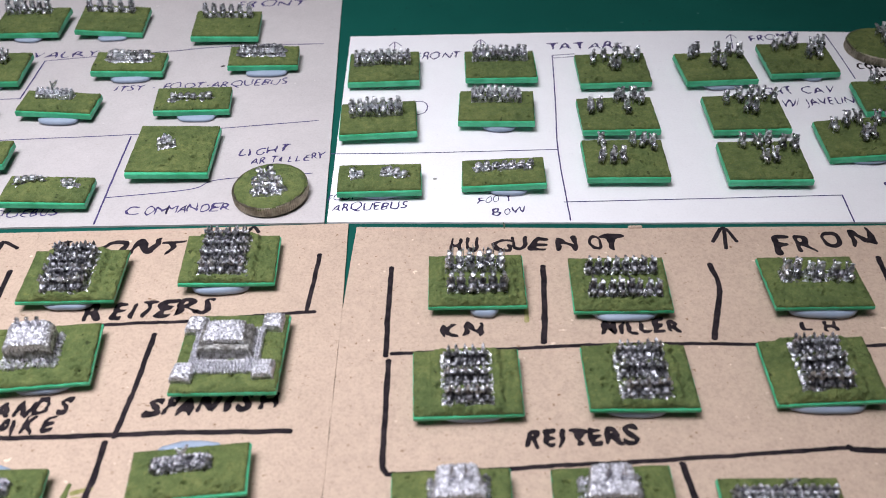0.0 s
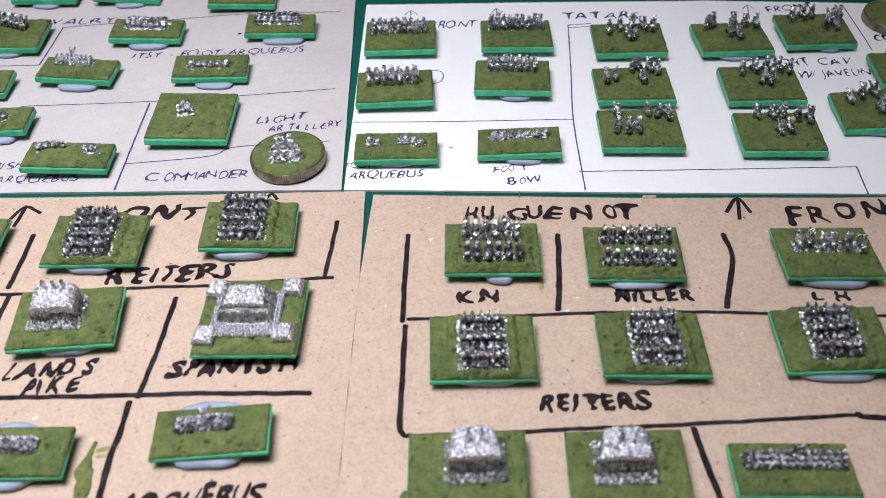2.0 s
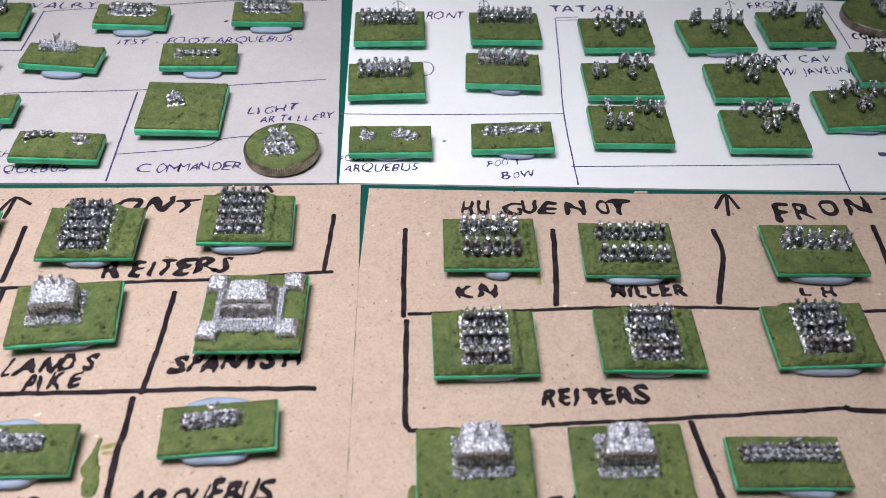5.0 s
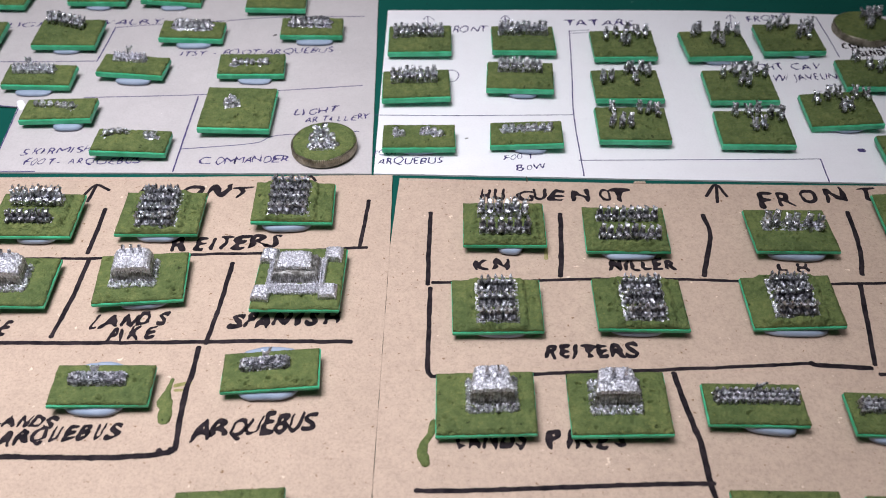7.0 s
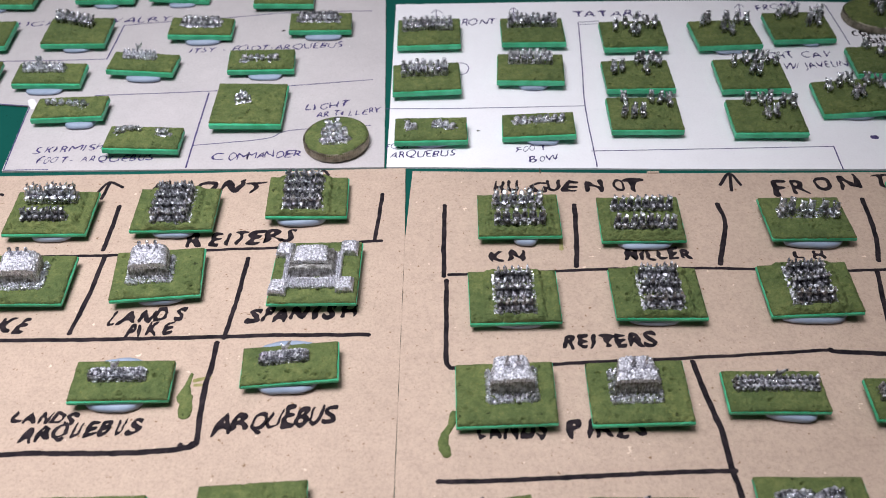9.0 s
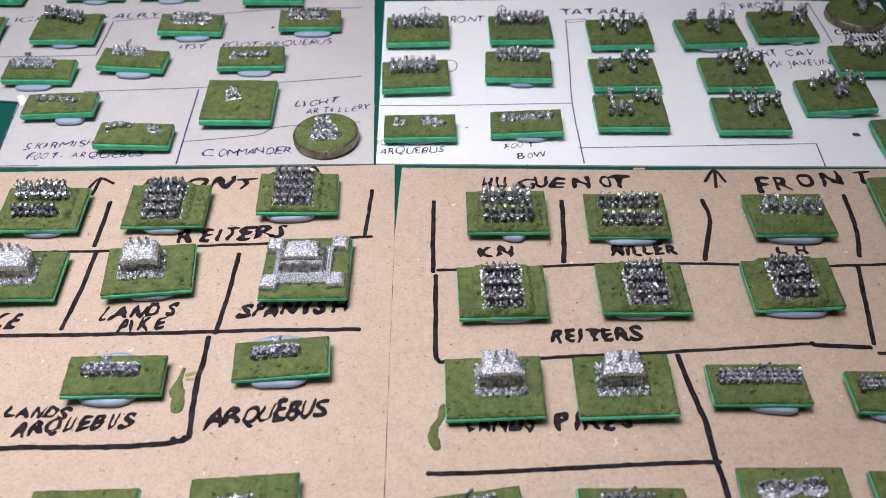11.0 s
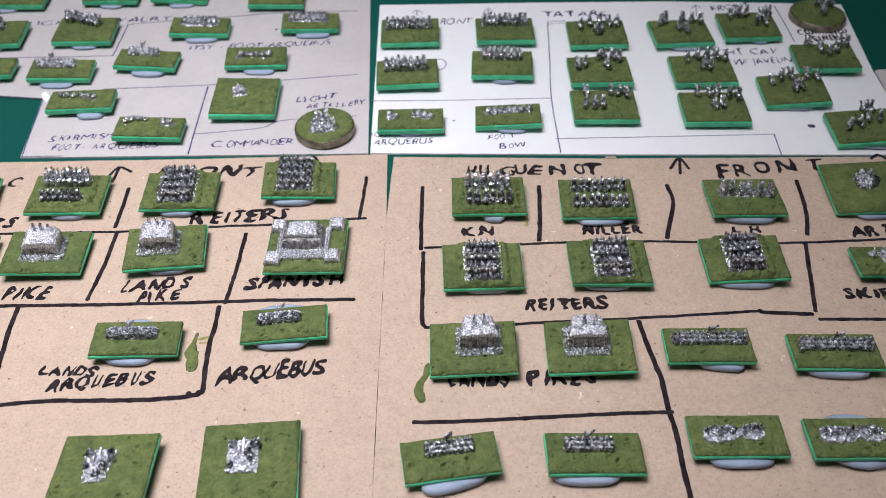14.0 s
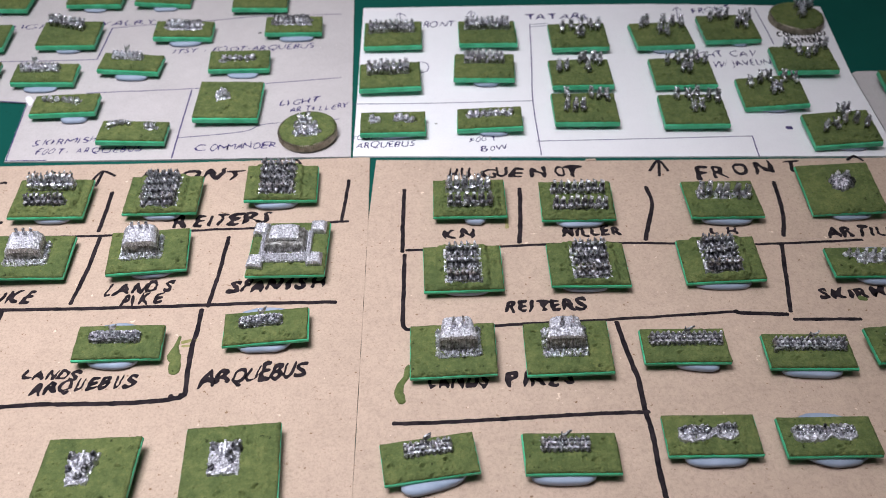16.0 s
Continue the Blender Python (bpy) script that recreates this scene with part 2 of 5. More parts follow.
def ink(parent, width, points):
    """A drawn line with round ends, on top of a card; also paints the grey card's rim shade."""
    pts = [Vector(p) for p in points]
    pts = [2 * pts[0] - pts[1], *pts, 2 * pts[-1] - pts[-2]]
    run = []
    for i in range(1, len(pts) - 2):
        a, b, c, d = pts[i - 1 : i + 3]
        steps = max(2, int((c - b).length / 1.2))
        for k in range(steps):
            t = k / steps
            run.append(0.5 * (2 * b + (c - a) * t + (2 * a - 5 * b + 4 * c - d) * t * t + (3 * b - a - 3 * c + d) * t**3))
    run.append(pts[-2])
    layer[0] = 0.03 + (layer[0] - 0.03 + 0.004) % 0.03
    z, bm = layer[0], bmesh.new()
    left, right = [], []
    for i, p in enumerate(run):
        q, r = run[max(0, i - 1)], run[min(len(run) - 1, i + 1)]
        side = Vector((q.y - r.y, r.x - q.x)).normalized()
        p = p + side * 0.16 * width * noise.noise(Vector((p.x * 0.33, p.y * 0.33, 1)))
        half = 0.5 * width * (1 + 0.28 * noise.noise(Vector((p.x * 0.9, p.y * 0.9, 9))))
        left.append(bm.verts.new((*(p + side * half), z)))
        right.append(bm.verts.new((*(p - side * half), z)))
    for i in range(len(run) - 1):
        bm.faces.new((left[i], right[i], right[i + 1], left[i + 1]))
    for end, near, swap in ((run[0], run[1], True), (run[-1], run[-2], False)):
        ahead = (end - near).normalized()
        start = math.atan2(ahead.y, ahead.x)
        fan = [bm.verts.new((end.x + 0.55 * width * math.cos(start + a), end.y + 0.55 * width * math.sin(start + a), z)) for a in np.linspace(-math.pi / 2, math.pi / 2, 8)]
        bm.faces.new(fan)
    bmesh.ops.recalc_face_normals(bm, faces=bm.faces)
    for f in bm.faces:
        if f.normal.z < 0:
            f.normal_flip()
    return part("ink_line", bm, MARKER if width > 0.6 else PEN, parent, smooth=False)


glyphs = {}


def glyph(letter, bold):
    """One letter of the built-in font as points and faces, one unit high."""
    if (letter, bold) not in glyphs:
        curve = bpy.data.curves.new("letter", "FONT")
        curve.body, curve.size, curve.offset, curve.resolution_u = letter, 1.0, bold, 3
        ob = new("letter", curve)
        flat = ob.evaluated_get(bpy.context.evaluated_depsgraph_get()).to_mesh()
        bm = bmesh.new()
        bm.from_mesh(flat)
        for _ in range(3):
            long = [e for e in bm.edges if e.is_boundary and e.calc_length() > 0.07]
            bmesh.ops.subdivide_edges(bm, edges=long, cuts=1)
        rims = {v: [e.other_vert(v) for e in v.link_edges if e.is_boundary] for v in bm.verts}
        for _ in range(5):
            soft = {v: 0.5 * v.co + 0.25 * (near[0].co + near[1].co) for v, near in rims.items() if len(near) == 2}
            for v, co in soft.items():
                v.co = co
        bm.verts.index_update()
        at = [v.co.copy() for v in bm.verts]
        faces = [tuple(v.index for v in f.verts) for f in bm.faces]
        bm.free()
        ob.to_mesh_clear()
        bpy.data.objects.remove(ob)
        bpy.data.curves.remove(curve)
        glyphs[letter, bold] = at, faces
    return glyphs[letter, bold]


def word(parent, text, start, end, height, thin=False, slant=0.12, spans=None):
    """A hand-lettered word along the line from start to end; spans: where each letter begins and ends, in hundredths of it."""
    rng = random.Random(text + str(start))
    a, b = Vector(start), Vector(end)
    along = (b - a).normalized()
    up = Vector((-along.y, along.x))
    bold, sway = (-0.006, 0.11) if thin else (round(min(0.046, max(0.0, 0.37 / height - 0.045)), 3), 0.13)
    shapes = [glyph(ch, bold) for ch in text]
    wides = [max([v.x for v in at] or [0.3]) - min([v.x for v in at] or [0.0]) for at, _ in shapes]
    long = (b - a).length
    if spans is None:
        unit, pen, spans = long / (sum(wides) + 0.11 * (len(text) - 1)), 0.0, []
        for wide in wides:
            spans.append((pen, pen + wide * unit))
            pen += (wide + 0.11) * unit
    else:
        spans = [(p * long / 100, q * long / 100) for p, q in spans]
    layer[0] = 0.03 + (layer[0] - 0.03 + 0.004) % 0.03
    bm = bmesh.new()
    for ch, wide, (low, high), (at, faces) in zip(text, wides, spans, shapes):
        if ch == " ":
            continue
        left = min(v.x for v in at)
        lean, spin, grow = slant + rng.uniform(-0.10, 0.10), radians(rng.uniform(-6, 6)), rng.uniform(0.88, 1.12)
        drop, seed = rng.uniform(-0.06, 0.06), rng.uniform(0, 50)
        fit = min((high - low) / wide, 1.7 * height)
        made = []
        for v in at:
            x, y = v.x - left, v.y / 0.73 * grow
            wob = noise.noise_vector(Vector((x * 2.6, y * 2.6, seed)))
            x, y = x + sway * wob.x, y + drop + sway * wob.y
            x, y = x * fit + lean * (y - 0.4) * height, y * height
            x, y = x * math.cos(spin) - y * math.sin(spin), x * math.sin(spin) + y * math.cos(spin)
            p = a + along * (low + x) + up * y
            made.append(bm.verts.new((p.x, p.y, layer[0])))
        for f in faces:
            bm.faces.new([made[i] for i in f])
    for f in bm.faces:
        f.normal_update()
        if f.normal.z < 0:
            f.normal_flip()
    return part("lettering", bm, PEN if thin else MARKER, parent, f"hand-lettered word {text}", smooth=False)


def smear(parent, points, mat, name="paint_smear"):
    """A dried dab left on a card: one low dome drawn along a path of x, y, half width and height."""
    run = []
    for (x0, y0, r0, h0), (x1, y1, r1, h1) in zip(points, points[1:]):
        run += [(x0 + (x1 - x0) * k / 5, y0 + (y1 - y0) * k / 5, r0 + (r1 - r0) * k / 5, h0 + (h1 - h0) * k / 5) for k in range(5)]
    run.append(points[-1])
    (ax, ay, ar, ah), (bx, by, br, bh) = run[0], run[-1]
    fx, fy = run[0][0] - run[1][0], run[0][1] - run[1][1]
    gx, gy = run[-1][0] - run[-2][0], run[-1][1] - run[-2][1]
    f, g = math.hypot(fx, fy), math.hypot(gx, gy)
    first = [(ax + fx / f * ar * k, ay + fy / f * ar * k, ar * math.sqrt(1.001 - k * k), ah * math.sqrt(1.001 - k * k)) for k in (1.0, 0.9, 0.6, 0.3)]
    last = [(bx + gx / g * br * k, by + gy / g * br * k, br * math.sqrt(1.001 - k * k), bh * math.sqrt(1.001 - k * k)) for k in (0.3, 0.6, 0.9, 1.0)]
    run = first + run + last
    bm, lines = bmesh.new(), []
    for i, (x, y, r, h) in enumerate(run):
        q, s = run[max(0, i - 1)], run[min(len(run) - 1, i + 1)]
        side = Vector((q[1] - s[1], s[0] - q[0])).normalized()
        r *= 1 + 0.25 * noise.noise(Vector((x * 0.8, y * 0.8, 2)))
        line = []
        for a in np.linspace(0, math.pi, 9):
            p = Vector((x, y)) + side * r * math.cos(a)
            line.append(bm.verts.new((p.x, p.y, 0.01 + h * math.sin(a) * (1 + 0.3 * noise.noise(Vector((p.x * 1.5, p.y * 1.5, 7)))))))
        lines.append(line)
    for one, two in zip(lines, lines[1:]):
        for k in range(8):
            bm.faces.new((one[k], one[k + 1], two[k + 1], two[k]))
    bmesh.ops.recalc_face_normals(bm, faces=bm.faces)
    if sum(f.normal.z for f in bm.faces) < 0:
        bmesh.ops.reverse_faces(bm, faces=bm.faces)
    return part(name, bm, mat, parent)

# right
ink(cards["right"], 1.1, [(15.6, -15.8), (15.4, -29.6), (15.4, -40.8)])
ink(cards["right"], 1.1, [(16.0, -42.3), (15.9, -56.8), (16.0, -66.8), (17.8, -67.9)])
ink(cards["right"], 0.9, [(16.6, -40.4), (41.4, -39.3), (53.4, -38.6), (74.6, -38.3), (87.9, -38.7), (110.4, -39.2), (138.5, -37.9)])
ink(cards["right"], 1.2, [(48.4, -15.7), (47.6, -28.2), (46.5, -37.6)])
ink(cards["right"], 1.2, [(84.7, -15.4), (85.0, -22.4), (82.7, -30.0), (80.5, -36.9)])
ink(cards["right"], 1.2, [(122.0, -13.6), (120.6, -26.7), (118.1, -35.8)])
ink(cards["right"], 1.1, [(116.4, -39.5), (114.3, -49.7), (111.5, -63.1)])
ink(cards["right"], 0.9, [(17.8, -67.9), (38.2, -67.0), (44.2, -66.5), (65.7, -65.4), (98.3, -63.1)])
ink(cards["right"], 1.2, [(98.0, -63.1), (99.4, -63.6), (110.2, -64.2)])
ink(cards["right"], 1.0, [(111.8, -65.9), (127.8, -66.0)])
ink(cards["right"], 1.2, [(67.9, -66.4), (68.9, -75.5), (70.0, -83.3), (70.0, -91.5), (70.4, -98.5), (70.2, -107.7), (70.3, -113.5)])
ink(cards["right"], 1.0, [(14.4, -94.9), (22.7, -94.8), (44.6, -93.7), (61.9, -92.8), (70.6, -92.6)])
ink(cards["right"], 0.9, [(89.5, -10.0), (90.7, -3.5)])
ink(cards["right"], 0.9, [(87.2, -7.7), (90.6, -3.0), (92.4, -7.7)])
ink(cards["right"], 0.9, [(147.1, -3.3), (149.6, -1.4), (151.4, -3.6)])
word(cards["right"], "HUGUENOT", (28.0, -10.6), (67.2, -10.2), 4.9, slant=0.12, spans=[(0, 7), (10, 18), (25, 36), (37, 45), (46, 56), (61, 74), (80, 88), (88, 100)])
word(cards["right"], "FRONT", (100.4, -12.0), (133.8, -8.6), 6.3, slant=0.1, spans=[(0, 12), (16, 29), (35, 48), (54, 71), (80, 100)])
word(cards["right"], "KN", (26.1, -36.0), (34.8, -35.4), 3.9)
word(cards["right"], "MILLER", (58.3, -35.7), (74.6, -34.9), 3.5)
word(cards["right"], "LH", (98.5, -35.2), (108.2, -35.1), 2.7)
word(cards["right"], "ARTILLERY", (130.2, -36.7), (160.2, -35.7), 4.0)
word(cards["right"], "SKIRM", (120.7, -59.5), (137.7, -58.4), 3.6)
word(cards["right"], "REITERS", (41.1, -62.6), (61.5, -62.0), 3.9, slant=0.15, spans=[(0, 13), (16, 28), (30, 34), (36, 56), (57, 68), (69, 85), (86, 100)])
word(cards["right"], "LANDS", (22.0, -85.5), (35.6, -85.0), 4.4)
word(cards["right"], "PIKES", (39.9, -85.1), (55.4, -84.9), 4.4)
# left
ink(cards["left"], 0.9, [(-96.2, -34.5), (-76.6, -34.0), (-61.2, -33.6), (-40.8, -32.0), (-24.4, -31.2)])
ink(cards["left"], 0.9, [(-24.9, -31.2), (-5.0, -29.2), (0.2, -28.8)])
ink(cards["left"], 1.1, [(-66.8, -16.0), (-66.5, -23.8), (-66.4, -31.8)])
ink(cards["left"], 1.1, [(-65.3, -34.3), (-65.4, -46.4), (-66.3, -58.2)])
ink(cards["left"], 1.0, [(-0.4, -11.3), (-0.8, -20.1), (-1.4, -28.6)])
ink(cards["left"], 1.1, [(-31.1, -34.9), (-31.5, -48.2), (-32.3, -59.5)])
ink(cards["left"], 1.1, [(-89.7, -60.3), (-55.5, -59.9), (-19.3, -58.8), (-1.1, -58.7)])
ink(cards["left"], 1.2, [(-33.6, -61.0), (-33.5, -67.6), (-33.8, -73.1), (-33.4, -79.5), (-32.9, -86.5), (-34.8, -87.4), (-35.8, -86.9)])
ink(cards["left"], 1.2, [(-77.3, -89.9), (-67.4, -88.8), (-47.2, -88.6), (-35.7, -87.7), (-33.7, -86.6)])
ink(cards["left"], 1.2, [(-82.4, -61.0), (-81.9, -69.2), (-80.6, -79.3), (-80.6, -87.4)])
ink(cards["left"], 0.9, [(-72.2, -12.8), (-71.9, -6.7)])
ink(cards["left"], 0.9, [(-73.8, -10.3), (-72.0, -6.2), (-68.1, -8.3)])
ink(cards["left"], 0.9, [(-17.6, -3.3), (-16.4, -1.4), (-15.1, -3.3)])
word(cards["left"], "FRONT", (-60.1, -11.8), (-31.1, -10.4), 5.3, slant=0.28)
word(cards["left"], "C", (-101.3, -14.8), (-98.3, -14.6), 4.8, slant=0.28)
word(cards["left"], "TS", (-99.9, -32.5), (-93.7, -32.0), 4.3, slant=0.28)
word(cards["left"], "REITERS", (-46.8, -31.1), (-20.6, -28.5), 4.7, slant=0.3, spans=[(0, 15), (21, 30), (36, 40), (42, 55), (56, 71), (71, 89), (88, 100)])
word(cards["left"], "LANDS", (-58.6, -55.9), (-42.3, -54.5), 3.8, slant=0.25, spans=[(0, 10), (14, 38), (39, 58), (60, 78), (88, 100)])
word(cards["left"], "PIKE", (-53.7, -59.7), (-43.4, -58.2), 3.9, slant=0.25, spans=[(0, 18), (22, 31), (40, 64), (76, 100)])
word(cards["left"], "SPANISH", (-28.1, -55.1), (-3.6, -53.2), 4.1, slant=0.25, spans=[(0, 13), (14, 23), (24, 37), (38, 54), (60, 66), (68, 80), (85, 100)])
word(cards["left"], "PIKE", (-87.6, -58.4), (-76.0, -57.7), 4.4, slant=0.28)
word(cards["left"], "LANDS", (-70.9, -81.4), (-57.7, -82.0), 2.9, slant=0.25, spans=[(0, 17), (19, 39), (42, 58), (61, 80), (83, 100)])
word(cards["left"], "ARQUEBUS", (-67.5, -86.1), (-44.4, -84.1), 3.6, slant=0.28, spans=[(0, 12), (13, 25), (26, 39), (42, 50), (53, 64), (65, 76), (79, 86), (89, 100)])
word(cards["left"], "ARQUEBUS", (-29.9, -84.4), (-5.3, -81.3), 4.8, slant=0.3, spans=[(0, 16), (14, 28), (29, 41), (42, 53), (54, 66), (65, 76), (77, 87), (88, 100)])
# gray
ink(cards["gray"], 0.35, [(-127.4, 53.0), (-104.8, 53.6), (-89.7, 54.3)])
ink(cards["gray"], 0.45, [(-89.7, 54.3), (-89.7, 64.6), (-89.8, 75.1)])
ink(cards["gray"], 0.35, [(-89.8, 75.1), (-76.3, 77.4), (-55.9, 80.2), (-36.0, 83.4), (-8.8, 84.5)])
ink(cards["gray"], 0.35, [(-87.5, 34.1), (-54.5, 36.3), (-30.5, 39.1), (-6.2, 42.4)])
ink(cards["gray"], 0.45, [(-54.1, 35.3), (-53.8, 16.6), (-53.4, -0.1)])
ink(cards["gray"], 0.3, [(-53.6, 9.6), (-34.0, 12.7), (-27.7, 16.5), (-5.3, 18.9)])
# next three follow the card's rim: its edge shadow painted as thin strokes
ink(cards["gray"], 0.35, [(-150.0, 33.2), (-139.9, 32.5), (-122.0, 30.5), (-105.6, 28.8)])
ink(cards["gray"], 0.35, [(-104.8, 28.0), (-103.4, 14.0), (-101.7, -1.0)])
ink(cards["gray"], 0.3, [(-101.6, -1.15), (-97.0, -1.05), (-90.0, -0.95)])
word(cards["gray"], "LIGHT", (-24.5, 25.9), (-11.5, 28.2), 3.4, thin=True, slant=0.3, spans=[(0, 17), (20, 27), (31, 49), (54, 74), (75, 100)])
word(cards["gray"], "ARTILLERY", (-20.8, 22.4), (-2.6, 25.0), 3.0, thin=True, slant=0.3, spans=[(0, 10), (11, 20), (24, 36), (39, 45), (49, 57), (60, 68), (71, 81), (82, 90), (89, 100)])
word(cards["gray"], "COMMANDER", (-47.3, 2.5), (-23.0, 4.5), 3.5, thin=True, slant=0.2, spans=[(0, 16), (19, 27), (28, 40), (40, 50), (51, 58), (59, 69), (71, 80), (81, 90), (91, 100)])
word(cards["gray"], "SKIRMISH", (-95.9, 5.8), (-78.1, 7.9), 3.1, thin=True, slant=0.2, spans=[(0, 10), (14, 24), (29, 33), (37, 47), (52, 70), (73, 78), (81, 90), (92, 100)])
word(cards["gray"], "FOOT-ARQUEBUS", (-93.9, 1.6), (-63.2, 3.0), 3.0, thin=True, slant=0.2, spans=[(0, 5), (6, 10), (11, 16), (20, 26), (28, 32), (38, 43), (45, 50), (52, 60), (62, 71), (73, 79), (80, 85), (87, 93), (94, 100)])
word(cards["gray"], "LIGHT CAVALRY", (-125.3, 73.9), (-75.1, 77.8), 3.8, thin=True, slant=0.2)
word(cards["gray"], "ITSY", (-64.6, 57.6), (-56.8, 58.3), 3.3, thin=True, slant=0.2)
word(cards["gray"], "- FOOT-ARQUEBUS", (-54.4, 58.2), (-16.7, 61.0), 3.7, thin=True, slant=0.2)
word(cards["gray"], "FRONT", (-38.9, 108.6), (-17.2, 110.3), 4.9, thin=True, slant=0.2)
# white
ink(cards["white"], 0.35, [(59.7, 76.5), (57.9, 49.8), (56.3, 28.0), (56.2, 0.1)])
ink(cards["white"], 0.35, [(59.7, 76.5), (66.3, 77.3)])
ink(cards["white"], 0.3, [(59.6, 74.9), (66.1, 75.7)])
ink(cards["white"], 0.3, [(-1.3, 27.0), (21.8, 27.2), (56.3, 28.3)])
ink(cards["white"], 0.3, [(55.6, 6.8), (89.1, 7.7), (121.9, 8.7)])
ink(cards["white"], 0.35, [(121.9, 8.7), (121.5, 3.6), (121.2, -1.3)])
ink(cards["white"], 0.35, [(144.5, 87.8), (144.5, 73.8), (144.3, 62.2)])
ink(cards["white"], 0.3, [(12.8, 85.3), (12.9, 78.7)])
ink(cards["white"], 0.3, [(38.9, 86.5), (38.6, 80.3)])
ink(cards["white"], 0.3, [(115.6, 88.7), (114.1, 80.0)])
ink(cards["white"], 0.3, [(11.2, 82.8), (12.8, 85.3), (14.9, 82.8)])
ink(cards["white"], 0.3, [(37.3, 84.0), (38.9, 86.5), (40.4, 84.0)])
ink(cards["white"], 0.3, [(113.6, 86.2), (115.6, 88.7), (116.8, 86.6)])
ink(cards["white"], 0.4, [(135.1, 45.6), (136.8, 45.6)])
word(cards["white"], "TATARS", (58.6, 79.8), (81.4, 80.2), 4.6, thin=True, slant=0.2)
word(cards["white"], "FRONT", (19.4, 74.3), (32.5, 75.4), 4.4, thin=True, slant=0.2)
word(cards["white"], "FOOT", (-0.3, 7.6), (6.3, 8.2), 2.9, thin=True, slant=0.2)
word(cards["white"], "ARQUEBUS", (0.9, 3.7), (18.2, 4.7), 3.1, thin=True, slant=0.2)
word(cards["white"], "FOOT", (35.3, 6.2), (44.4, 7.4), 2.6, thin=True, slant=0.2, spans=[(0, 15), (20, 36), (41, 56), (68, 100)])
word(cards["white"], "BOW", (38.6, 1.6), (46.2, 2.9), 2.9, thin=True, slant=0.2, spans=[(0, 28), (34, 54), (58, 100)])
word(cards["white"], "LIGHT CAV", (112.4, 53.1), (136.1, 54.5), 4.3, thin=True, slant=0.2)
word(cards["white"], "W/ JAVELIN", (119.8, 47.4), (139.7, 49.1), 4.1, thin=True, slant=0.2)
word(cards["white"], "COMMAND/", (147.3, 67.5), (164.9, 67.8), 3.5)
word(cards["white"], "GENERAL", (151.2, 62.9), (164.6, 64.0), 3.3)
word(cards["white"], "FRONT", (121.0, 84.1), (135.5, 85.7), 4.5, thin=True, slant=0.2)

ink(cards["white"], 0.3, [(19.0, 51.2), (20.6, 51.6), (22.2, 51.0), (23.0, 48.8), (22.3, 46.0), (20.6, 45.0), (19.4, 45.2)])


# ---- the stands ----
def rough_top(depth, seed, low, back, mound=None):
    """Lumpy filler over the plate, pitted, thinner towards its rim; its top lies near z = 0."""
    bm = bmesh.new()
    nx, ny = 84, int(84 * depth / 20)
    rows, off = [], Vector((seed * 7.3, seed * 3.1, seed))
    hx, hy = 9.85, depth / 2 - 0.15
    rng = random.Random(seed * 17)
    pits = [(rng.uniform(-hx, hx), -hy + 2 * hy * rng.random() ** 1.5, rng.choice((0.3, 0.4, 0.5, 0.7)), rng.uniform(0.45, 0.9), rng.uniform(-0.5, 0.5)) for _ in range(int(depth * 2.4))]
    for j in range(ny + 1):
        line = []
        for i in range(nx + 1):
            x, y = (2 * i / nx - 1), (2 * j / ny - 1)
            p = Vector((x * hx, y * hy, 0))
            rim = min(hx - abs(p.x), hy - abs(p.y))
            z = 0.22 * noise.noise(p * 0.22 + off) + 0.14 * noise.noise(p * 0.7 + off)
            for px, py, pr, flat, lean in pits:
                du, dv = p.x - px, p.y - py
                if abs(du) < 2.5 and abs(dv) < 2.5:
                    far = math.hypot(du / pr, (dv - lean * du) / (pr * flat))
                    z -= 1.5 * pr * math.exp(-2.2 * far * far) - 0.32 * pr * math.exp(-3.5 * (far - 1.4) ** 2)
            z += 0.5 * max(0.0, 0.12 - abs(noise.noise(p * 0.55 + 2 * off)))
            z += 0.16 * noise.noise(p * 1.5 + off) + 0.14 * noise.noise(p * 3.1 + off)
            z *= min(1.0, 0.25 + rim / 1.2)
            z += 0.28 * (1 - x * x) * (1 - y * y)
            if mound:
                mu, mv, mw, md = mound
                away = math.hypot(max(0.0, abs(p.x - mu) - mw / 2), max(0.0, abs(p.y - mv) - md / 2))
                bank = 0.30 if away <= 0 else 1.05 * math.sin(math.pi * min(1.0, (away + 0.35) / 2.4)) * (0.75 + 0.8 * noise.noise(p * 0.8 - off))
                z += bank
            z += 0.12 - 0.34 * max(0.0, 1 - rim / 0.8) ** 2
            z = max(z, -0.52)
            edge = 0.13 * noise.noise(p * 0.45 - off) if rim < 0.01 else 0.0
            y = p.y * (1 + edge / 8)
            line.append(bm.verts.new((p.x * (1 + edge / 10), y + back * (0.5 - y / depth), z)))
        rows.append(line)
    for j in range(ny):
        for i in range(nx):
            bm.faces.new((rows[j][i], rows[j][i + 1], rows[j + 1][i + 1], rows[j + 1][i]))
    ring = rows[0] + [r[-1] for r in rows[1:-1]] + rows[-1][::-1] + [r[0] for r in rows[-2:0:-1]]
    foot = [bm.verts.new((v.co.x, v.co.y, low)) for v in ring]
    for i in range(len(ring)):
        k = (i + 1) % len(ring)
        bm.faces.new((ring[k], ring[i], foot[i], foot[k]))
    return bm


count = [0]
TOP = 3.7


